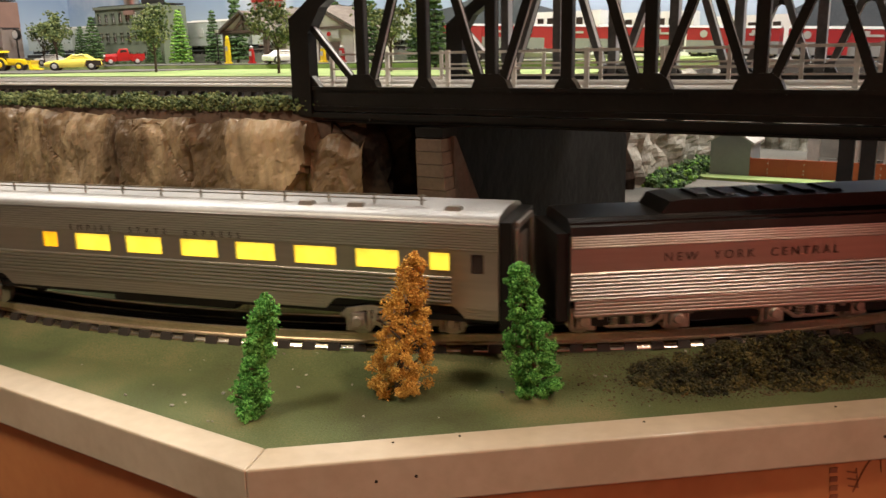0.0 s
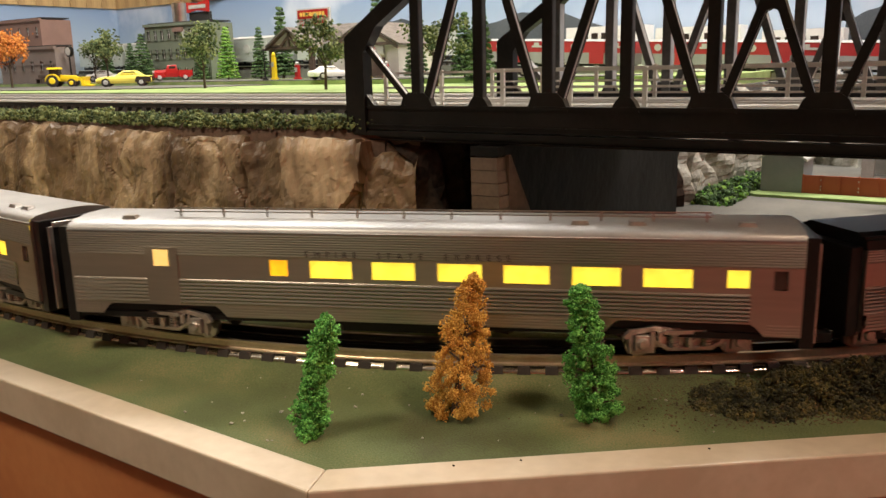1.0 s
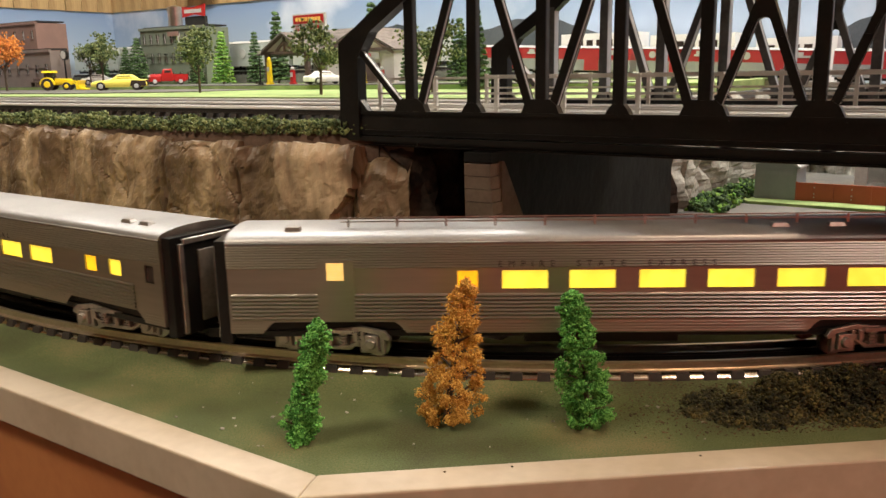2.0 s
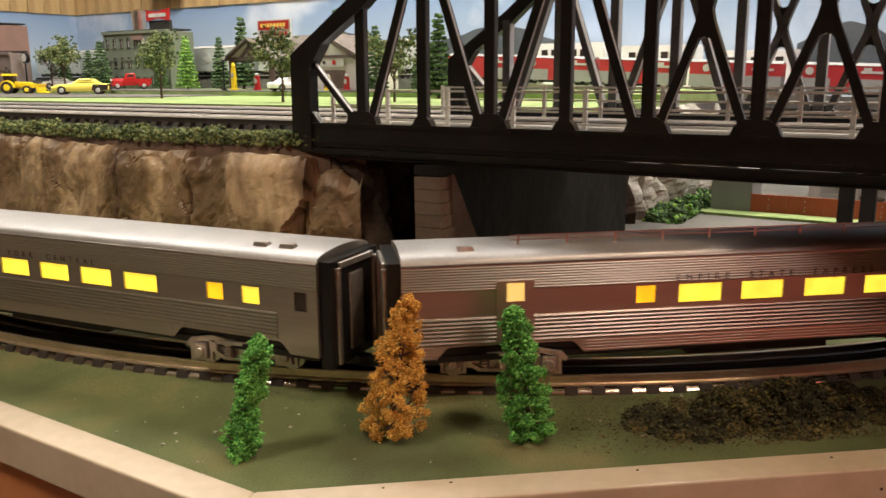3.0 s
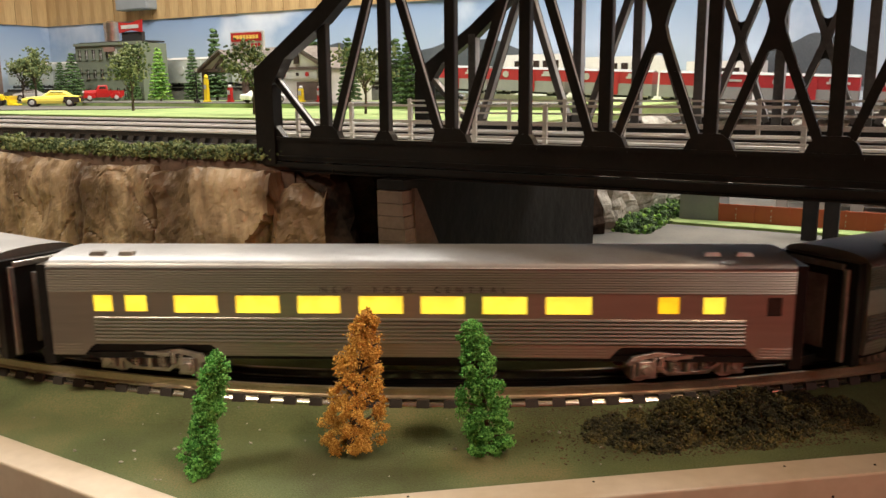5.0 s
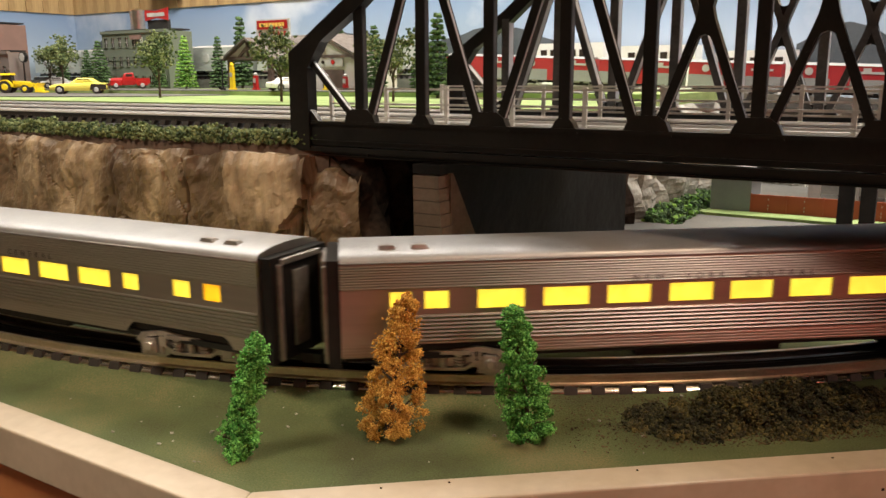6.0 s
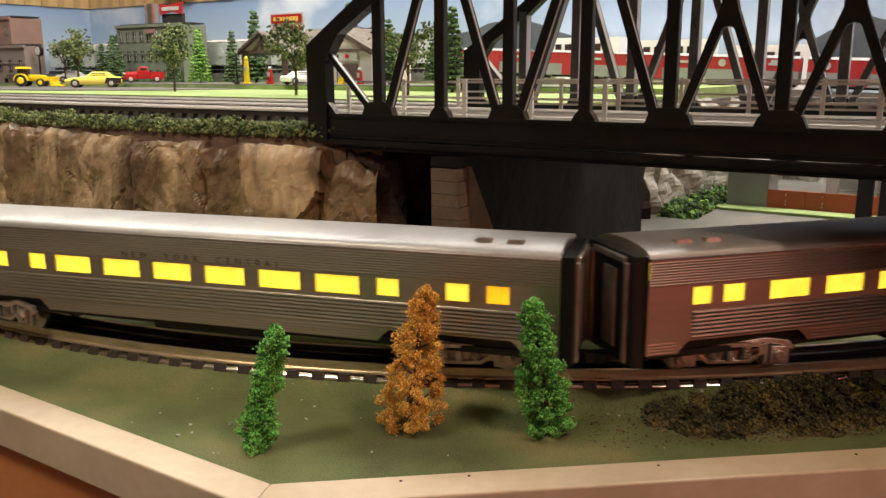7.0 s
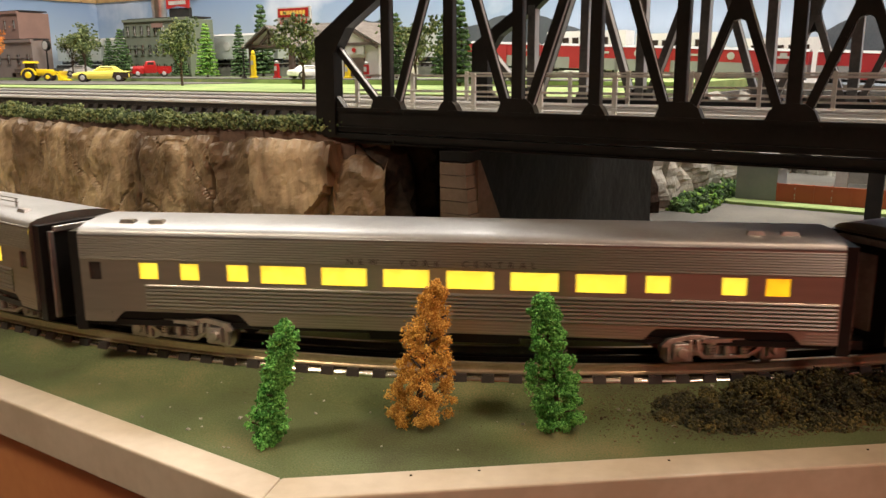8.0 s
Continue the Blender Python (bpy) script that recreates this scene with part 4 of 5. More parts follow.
def conifer(s, w, z, h, leaf, label, seed, fat=0.22):
    rng = random.Random(seed)
    t = thing("tree", rw(s, w, z, rng.random() * 90), label, "tree", "town conifers")
    bm = B()
    rod(bm, (0, 0, 0), (0, 0, h * 0.9), h * 0.02, h * 0.005, 6)
    part("trunk", bm, "bark", t)
    bm = B()
    tiers = 15
    for i in range(tiers):
        f = i / tiers
        r = h * fat * (1 - f) ** 0.8 + h * 0.012
        for k in range(int(26 + 95 * (1 - f))):
            a = rng.random() * 6.28
            q = r * rng.uniform(0.35, 1.05)
            blob(bm, (q * math.cos(a), q * math.sin(a), h * (0.10 + 0.9 * f) - q * 0.25 + rng.uniform(-0.01, 0.01) * h), h * rng.uniform(0.014, 0.032), rng, 0.7)
    part("crown", bm, leaf, t)
    return t


def hedge():
    rng = random.Random(5)
    bm = B()
    d = -108.0
    while d < -10.5:
        big = 0.7 + 0.5 * noise.noise(Vector((d * 0.35, 0, 0)))
        for k in range(42):
            p = shelf(0.644 - rng.uniform(0.0, 0.03), d + rng.uniform(-0.3, 0.3), 0.152 + rng.random() ** 1.3 * 0.015 * big)
            blob(bm, p, rng.uniform(0.0006, 0.0019), rng)
        d += 0.28
    tagged(part("hedge", bm, "leaf_olive"), "low clumpy olive green hedge along the cliff top", "hedge", "", "stuff")


# ---- town ----
def paint(name, c, rough=0.35, metal=0.0):
    if name not in M:
        M[name] = mat(name, c, tuple(min(1.0, k * 1.12) for k in c), rough, metal, scale=30, fine=200, bump=0.03)
    return name


def wheel_parts(t, xs, ys, r, tyre="tie", hub="concrete"):
    for x in xs:
        for y in ys:
            bm = B()
            rod(bm, (x, y - r * 0.28, r), (x, y + r * 0.28, r), r, seg=18)
            wh = part("wheel", bm, tyre, t, "black rubber tyre")
            bm = B()
            s = 1 if y > 0 else -1
            rod(bm, (x, y + s * r * 0.28, r), (x, y + s * r * 0.36, r), r * 0.55, r * 0.45, 12)
            part("hub", bm, hub, wh, "bright wheel hub")


def loft(bm, stations):
    """Cross sections (x, half width, z low, z high, shoulder) joined along x."""
    prev = None
    for x, hw, z0, z1, k in stations:
        pts = [(-hw * 0.94, z0), (-hw, z0 + (z1 - z0) * 0.35), (-hw, z0 + (z1 - z0) * 0.65), (-hw * k, z1), (hw * k, z1), (hw, z0 + (z1 - z0) * 0.65), (hw, z0 + (z1 - z0) * 0.35), (hw * 0.94, z0)]
        cur = [bm.verts.new((x, y, z)) for y, z in pts]
        if prev:
            for i in range(8):
                bm.faces.new((prev[i], prev[(i + 1) % 8], cur[(i + 1) % 8], cur[i]))
        else:
            bm.faces.new(cur)
        prev = cur
    bm.faces.new(prev[::-1])


def car(s, w, z, rz, body, label, k=1.0, tail=None):
    t = thing("car", rw(s, w, z, rz), label, "car", "parked cars")
    t.scale = (k, k, k)
    bm = B()
    loft(bm, [(-0.062, 0.020, 0.010, 0.021, 0.9), (-0.056, 0.0235, 0.008, 0.024, 0.9), (-0.02, 0.025, 0.007, 0.0255, 0.92), (0.015, 0.025, 0.007, 0.0245, 0.92), (0.05, 0.024, 0.007, 0.022, 0.9), (0.062, 0.021, 0.010, 0.018, 0.9)])
    part("body", bm, body, t, smooth=False, bevel=0.001)
    bm = B()
    loft(bm, [(-0.042, 0.021, 0.023, 0.0245, 0.9), (-0.026, 0.0205, 0.023, 0.0355, 0.78), (0.002, 0.0205, 0.023, 0.0358, 0.78), (0.018, 0.021, 0.023, 0.0250, 0.9)])
    cab = part("cabin", bm, body, t, bevel=0.0008)
    for y in (-1, 1):
        bm = B()
        plate(bm, [(-0.032, 0.0265), (0.011, 0.0265), (0.001, 0.0335), (-0.024, 0.0335)], y * 0.0196 - 0.0008, y * 0.0196 + 0.0008)
        part("side_window", bm, "win_off", cab, "dark side glass")
    if tail:
        bm = B()
        for y in (-1, 1):
            plate(bm, [(-0.060, 0.009), (-0.024, 0.009), (-0.028, 0.0225), (-0.060, 0.0215)], y * 0.0243 - 0.0012, y * 0.0243 + 0.0012)
        box(bm, (-0.0605, 0, 0.017), (0.005, 0.040, 0.012))
        part("tail_panel", bm, tail, t, "black painted rear quarter")
    for y in (-0.015, 0.015):
        bm = B()
        rod(bm, (0.0605, y, 0.0155), (0.0635, y, 0.0155), 0.003, seg=12)
        part("headlight", bm, "concrete", t, "round pale headlight")
    bm = B()
    box(bm, (0.063, 0, 0.0105), (0.003, 0.040, 0.003))
    part("bumper", bm, "steel", t, "chrome bumper")
    wheel_parts(t, (-0.038, 0.040), (-0.0225, 0.0225), 0.0098)
    return t


def pickup(s, w, z, rz):
    red = paint("red_enamel", (0.60, 0.03, 0.025), 0.25)
    t = thing("pickup_truck", rw(s, w, z, rz), "glossy red vintage pickup truck with round wings", "truck")
    bm = B()
    loft(bm, [(0.048, 0.010, 0.012, 0.026, 0.7), (0.044, 0.013, 0.010, 0.029, 0.75), (0.012, 0.017, 0.010, 0.030, 0.8)])
    part("bonnet", bm, red, t, bevel=0.001)
    bm = B()
    loft(bm, [(0.016, 0.019, 0.010, 0.029, 0.92), (0.010, 0.019, 0.010, 0.042, 0.8), (-0.012, 0.019, 0.010, 0.043, 0.8), (-0.015, 0.019, 0.010, 0.030, 0.92)])
    cab = part("cab", bm, red, t, bevel=0.001)
    for y in (-1, 1):
        bm = B()
        plate(bm, [(-0.010, 0.031), (0.008, 0.031), (0.006, 0.039), (-0.009, 0.039)], y * 0.0176 - 0.001, y * 0.0176 + 0.001)
        part("side_window", bm, "win_off", cab, "dark side glass")
    bm = B()
    for y in (-0.018, 0.018):
        box(bm, (-0.034, y, 0.021), (0.038, 0.002, 0.015))
    box(bm, (-0.034, 0, 0.014), (0.038, 0.036, 0.002))
    box(bm, (-0.053, 0, 0.021), (0.002, 0.036, 0.015))
    part("bed", bm, red, t)
    for x in (0.033, -0.034):
        for y in (-0.019, 0.019):
            bm = B()
            pts = [(x + 0.015 * math.cos(a), 0.009 + 0.015 * math.sin(a)) for a in [math.pi * i / 8 for i in range(9)]]
            plate(bm, pts, y - 0.005, y + 0.005)
            part("wing", bm, red, t, bevel=0.001)
    for y in (-0.016, 0.016):
        bm = B()
        rod(bm, (0.045, y, 0.024), (0.050, y, 0.024), 0.003, seg=12)
        part("headlight", bm, "concrete", t, "round pale headlight")
    wheel_parts(t, (-0.034, 0.033), (-0.021, 0.021), 0.0100)


def tractor(s, w, z, rz):
    yel = paint("yellow_enamel", (0.80, 0.58, 0.015), 0.35)
    t = thing("tractor", rw(s, w, z, rz), "yellow and black tractor with a front loading bucket", "tractor")
    bm = B()
    loft(bm, [(-0.010, 0.009, 0.014, 0.032, 0.9), (0.030, 0.008, 0.014, 0.030, 0.85), (0.034, 0.006, 0.015, 0.027, 0.8)])
    part("bonnet", bm, yel, t, bevel=0.001)
    bm = B()
    box(bm, (-0.024, 0, 0.034), (0.026, 0.026, 0.026), taper=0.9)
    part("cab", bm, "win_off", t, "dark glazed cab")
    bm = B()
    box(bm, (-0.024, 0, 0.0495), (0.032, 0.032, 0.005), taper=0.88)
    part("cab_roof", bm, yel, t)
    for y in (-0.014, 0.014):
        bm = B()
        beam(bm, (-0.006, y, 0.030), (0.036, y, 0.024), 0.003, 0.004)
        beam(bm, (0.036, y, 0.024), (0.054, y, 0.010), 0.003, 0.004)
        part("loader_arm", bm, yel, t)
    bm = B()
    plate(bm, [(0.052, 0.002), (0.078, 0.001), (0.078, 0.003), (0.060, 0.006), (0.056, 0.016), (0.060, 0.025), (0.056, 0.026), (0.051, 0.016)], -0.030, 0.030)
    part("bucket", bm, yel, t)
    for y in (-0.018, 0.018):
        bm = B()
        pts = [(-0.026 + 0.019 * math.cos(a), 0.016 + 0.019 * math.sin(a)) for a in [math.pi * i / 8 for i in range(9)]]
        plate(bm, pts, y - 0.005, y + 0.005)
        part("mudguard", bm, yel, t)
    wheel_parts(t, (-0.026,), (-0.019, 0.019), 0.016, hub="yellow_enamel")
    wheel_parts(t, (0.022,), (-0.016, 0.016), 0.0105, hub="yellow_enamel")


def building(name, s, w, z, size, wall, label, rows, cols, win=(0.010, 0.018), roof="dark", rz=0.0, skip=()):
    """A block with a parapet and real window openings set into its front."""
    sx, sy, sz = size
    t = thing(name, rw(s, w, z, rz), label, "building")
    bm = B()
    # front wall made of piers and bands round the openings
    xs = [-sx / 2 + sx * (i + 0.5) / cols for i in range(cols)]
    zs = [sz * (j + 0.55) / (rows + 0.15) for j in range(rows)]
    y = -sy / 2
    d = 0.006
    zlast = 0.0
    for zc in zs:
        box(bm, (0, y + d / 2, (zlast + zc - win[1] / 2) / 2), (sx, d, zc - win[1] / 2 - zlast))
        x0 = -sx / 2
        for xc in xs:
            box(bm, ((x0 + xc - win[0] / 2) / 2, y + d / 2, zc), (xc - win[0] / 2 - x0, d, win[1]))
            x0 = xc + win[0] / 2
        box(bm, ((x0 + sx / 2) / 2, y + d / 2, zc), (sx / 2 - x0, d, win[1]))
        zlast = zc + win[1] / 2
    box(bm, (0, y + d / 2, (zlast + sz) / 2), (sx, d, sz - zlast))
    box(bm, (0, d / 2, sz / 2 - 0.002), (sx - 0.0006, sy - d, sz - 0.004))
    box(bm, (0, y - 0.0015, sz - 0.004), (sx + 0.004, 0.006, 0.008))
    box(bm, (0, y - 0.001, sz * 0.52), (sx, 0.002, 0.003))
    part("wall", bm, wall, t)
    bm = B()
    box(bm, (0, 0.004, sz + 0.001), (sx - 0.008, sy - 0.012, 0.004))
    part("roof", bm, roof, t)
    for j, zc in enumerate(zs):
        for i, xc in enumerate(xs):
            bm = B()
            box(bm, (xc, y + 0.0035, zc), (win[0], 0.001, win[1]))
            wn = part("window", bm, "pane_lit" if (i, j) in skip else "win_off", t, "white lit window" if (i, j) in skip else "")
            bm = B()
            box(bm, (xc, y + 0.002, zc), (0.0012, 0.002, win[1]))
            box(bm, (xc, y + 0.002, zc), (win[0], 0.002, 0.0012))
            part("glazing_bar", bm, "concrete", wn)
            bm = B()
            box(bm, (xc, y - 0.001, zc - win[1] / 2 - 0.001), (win[0] + 0.004, 0.004, 0.002))
            part("sill", bm, wall, wn)
    return t


def gable_roof(bm, x0, x1, y0, y1, z, apex, over=0.006, thick=0.004):
    """A roof whose gable faces -y."""
    xm = (x0 + x1) / 2
    for xa, s in ((x0 - over, 1), (x1 + over, -1)):
        k = (apex - z) / (xm - x0)
        za = z - over * k
        vs = [bm.verts.new(p) for p in ((xa, y0 - over, za), (xm, y0 - over, apex), (xm, y1 + over, apex), (xa, y1 + over, za), (xa, y0 - over, za + thick), (xm, y0 - over, apex + thick), (xm, y1 + over, apex + thick), (xa, y1 + over, za + thick))]
        for f in ((3, 2, 1, 0), (4, 5, 6, 7), (0, 1, 5, 4), (1, 2, 6, 5), (2, 3, 7, 6), (3, 0, 4, 7)):
            bm.faces.new([vs[i] for i in f])


def filling_station():
    z = ZT + 0.009
    M["stucco"] = mat("pale_stucco", (0.50, 0.47, 0.44), (0.60, 0.57, 0.53), 0.85, scale=30, bump=0.3)
    M["shingle"] = mat("brown_grey_shingle", (0.10, 0.082, 0.07), (0.17, 0.145, 0.125), 0.8, scale=50, fine=250, bump=0.5, stretch=(1, 1, 6))
    M["timber"] = mat("dark_timber", (0.07, 0.045, 0.035), (0.12, 0.08, 0.06), 0.7, scale=40, bump=0.3)
    t = thing("filling_station", rw(-0.86, 0.95, z), "pale stucco filling station with brown roofs and a timber canopy", "building")
    # x from the station's middle, along the wall
    bm = B()
    box(bm, (0.095, 0.075, 0.037), (0.195, 0.15, 0.074))
    plate(bm, [(-0.0025, 0.074), (0.1925, 0.074), (0.095, 0.121)], 0.0, 0.15)
    part("wall", bm, "stucco", t)
    bm = B()
    gable_roof(bm, -0.004, 0.194, 0.0, 0.15, 0.073, 0.121)
    part("roof", bm, "shingle", t)
    bm = B()
    box(bm, (-0.05, 0.12, 0.094), (0.20, 0.004, 0.060))
    for y0, y1, z0, z1 in ((0.03, 0.09, 0.075, 0.124), (0.15, 0.09, 0.075, 0.124)):
        a = [bm.verts.new(p) for p in ((-0.16, y0, z0), (0.09, y0, z0), (0.09, y1, z1), (-0.16, y1, z1), (-0.16, y0, z0 + 0.004), (0.09, y0, z0 + 0.004), (0.09, y1, z1 + 0.004), (-0.16, y1, z1 + 0.004))]
        for f in ((3, 2, 1, 0), (4, 5, 6, 7), (0, 1, 5, 4), (1, 2, 6, 5), (2, 3, 7, 6), (3, 0, 4, 7)):
            bm.faces.new([a[i] for i in f])
    part("main_roof", bm, "shingle", t)
    bm = B()
    box(bm, (-0.06, 0.11, 0.037), (0.11, 0.07, 0.074))
    part("shop", bm, "stucco", t)
    bm = B()
    gable_roof(bm, -0.197, -0.045, -0.02, 0.12, 0.072, 0.117)
    part("canopy_roof", bm, "shingle", t)
    bm = B()
    plate(bm, [(-0.190, 0.074), (-0.052, 0.074), (-0.121, 0.115)], -0.012, -0.008)
    part("canopy_gable", bm, "stucco", t)
    for a, b in (((-0.200, 0.070), (-0.121, 0.118)), ((-0.042, 0.070), (-0.121, 0.118)), ((-0.192, 0.0735), (-0.05, 0.0735)), ((-0.121, 0.075), (-0.121, 0.113)), ((-0.150, 0.075), (-0.121, 0.100)), ((-0.092, 0.075), (-0.121, 0.100)), ((-0.004, 0.066), (0.095, 0.118)), ((0.194, 0.066), (0.095, 0.118)), ((0.0, 0.074), (0.19, 0.074))):
        bm = B()
        y = -0.016 if a[0] < -0.02 and b[0] < -0.02 else -0.004
        beam(bm, (a[0], y, a[1]), (b[0], y, b[1]), 0.004, 0.006)
        part("timber", bm, "timber", t)
    for x in (-0.186, -0.056):
        bm = B()
        box(bm, (x, -0.008, 0.036), (0.012, 0.010, 0.072))
        part("canopy_post", bm, "timber", t)
    bm = B()
    box(bm, (0.095, -0.001, 0.094), (0.014, 0.004, 0.020))
    part("attic_window", bm, "win_off", t, "small dark attic window")
    bm = B()
    box(bm, (0.125, -0.001, 0.024), (0.060, 0.004, 0.040))
    part("garage_door", bm, "timber", t, "dark open garage door")
    bm = B()
    box(bm, (0.095, -0.003, 0.061), (0.120, 0.003, 0.018))
    sg = part("fascia_sign", bm, "concrete", t, "white fascia sign with round red marks")
    for x, c, r in ((0.060, "red_enamel", 0.006), (0.100, "win_off", 0.004), (0.128, "red_enamel", 0.005)):
        bm = B()
        rod(bm, (x, -0.0045, 0.061), (x, -0.0065, 0.061), r, seg=14)
        part("sign_mark", bm, c, sg)
    # roof sign
    t = thing("roof_sign", rw(-0.948, 0.99, z + 0.112), "red and white advertising sign standing on a roof", "sign")
    bm = B()
    box(bm, (0, 0, 0.030), (0.105, 0.006, 0.044))
    for x in (-0.04, 0.04):
        box(bm, (x, 0.003, 0.005), (0.003, 0.003, 0.016))
    part("board", bm, "concrete", t, "white sign board")
    bm = B()
    box(bm, (0, -0.004, 0.039), (0.096, 0.002, 0.020))
    part("panel", bm, "red_enamel", t, "red panel")
    paint("yellow_letter", (0.75, 0.50, 0.10), 0.5)
    bm = B()
    for k in range(8):
        box(bm, (-0.036 + k * 0.0102, -0.0055, 0.039), (0.0075, 0.001, 0.009))
    part("upper_marks", bm, "yellow_letter", t)
    text_mesh("lettering", "GAS", 0.017, "red_enamel", t, pose(-0.028, -0.0036, 0.0125, 90, 0, 0))
    bm = B()
    for k in range(4):
        box(bm, (0.008 + k * 0.0105, -0.0036, 0.019), (0.007, 0.001, 0.010))
    part("lower_marks", bm, "red_enamel", t)
    # pumps and machines on the forecourt
    for s, w, c, h, label in ((-1.005, 0.905, "yellow_enamel", 0.064, "tall yellow fuel pump under the canopy"), (-0.925, 0.90, "red_enamel", 0.040, "red fuel pump with a white globe"), (-0.735, 0.925, "yellow_enamel", 0.036, "yellow fuel pump by the garage door"), (-0.69, 0.935, "red_enamel", 0.036, "red drinks machine by the garage door")):
        t = thing("fuel_pump", rw(s, w, z), label, "pump", "forecourt pumps")
        bm = B()
        box(bm, (0, 0, 0.002), (0.016, 0.012, 0.004))
        box(bm, (0, 0, h * 0.42), (0.011, 0.009, h * 0.80), taper=0.85)
        part("body", bm, paint(c, (0.80, 0.58, 0.015)), t, bevel=0.0008)
        bm = B()
        rod(bm, (0, 0, h * 0.82), (0, 0, h * 0.9), 0.0035, 0.005, 10)
        rod(bm, (0, 0, h * 0.9), (0, 0, h), 0.005, 0.002, 10)
        part("globe", bm, c if "tall" in label else "concrete", t)
        bm = B()
        box(bm, (0, -0.005, h * 0.55), (0.007, 0.001, 0.010))
        part("dial", bm, "concrete", t, "white dial plate")


def boxcar(m, label, red=True):
    t = thing("boxcar", m, label, "boxcar", "parked boxcars")
    if red:
        t.scale = (0.73, 0.73, 0.73)
    L, H = 0.242, 0.066
    bm = B()
    box(bm, (0, 0, 0.024 + H * 0.25), (L, 0.056, H * 0.5))
    part("lower_wall", bm, "boxcar_grey" if red else "boxcar_silver", t)
    bm = B()
    box(bm, (0, 0, 0.024 + H * 0.75), (L, 0.056, H * 0.5))
    part("upper_wall", bm, "boxcar_red" if red else "boxcar_silver", t)
    bm = B()
    plate(bm, [(-0.029, 0.090), (0.029, 0.090), (0.0, 0.097)], -L / 2, L / 2)
    ob = part("roof", bm, "boxcar_grey" if red else "concrete", t)
    ob.matrix_basis = pose(0, 0, 0, 0, 0, 90)
    for y in (-1, 1):
        bm = B()
        box(bm, (0, y * 0.0290, 0.024 + H * 0.48), (0.046, 0.002, H * 0.92))
        part("door", bm, "boxcar_red" if red else "boxcar_silver", t, "sliding door")
        marks = [((0.073, 0.074), (0.056, 0.006)), ((0.060, 0.081), (0.018, 0.009))] if red else [((0.07, 0.040), (0.060, 0.004))]
        for (x, z), (w, h) in marks:
            bm = B()
            box(bm, (x, y * 0.0292, z), (w, 0.0008, h))
            part("painted_mark", bm, "concrete", t, "white painted mark")
        bm = B()
        x, z, r = (-0.075, 0.074, 0.010) if red else (-0.06, 0.060, 0.013)
        rod(bm, (x, y * 0.0285, z), (x, y * 0.0297, z), r, seg=16)
        part("painted_disc", bm, "concrete", t, "round white painted mark")
    bm = B()
    box(bm, (0, 0, 0.021), (L - 0.01, 0.030, 0.007))
    part("underframe", bm, "black", t)
    for x in (-0.085, 0.085):
        bm = B()
        for y in (-0.02, 0.02):
            box(bm, (x, y, 0.0165), (0.046, 0.004, 0.007))
        part("bogie_frame", bm, "black", t)
        for dx in (-0.015, 0.015):
            for y in (-0.0155, 0.0155):
                bm = B()
                rod(bm, (x + dx, y - 0.002, 0.0205), (x + dx, y + 0.002, 0.0205), 0.0092, seg=14)
                part("wheel", bm, "steel", t)


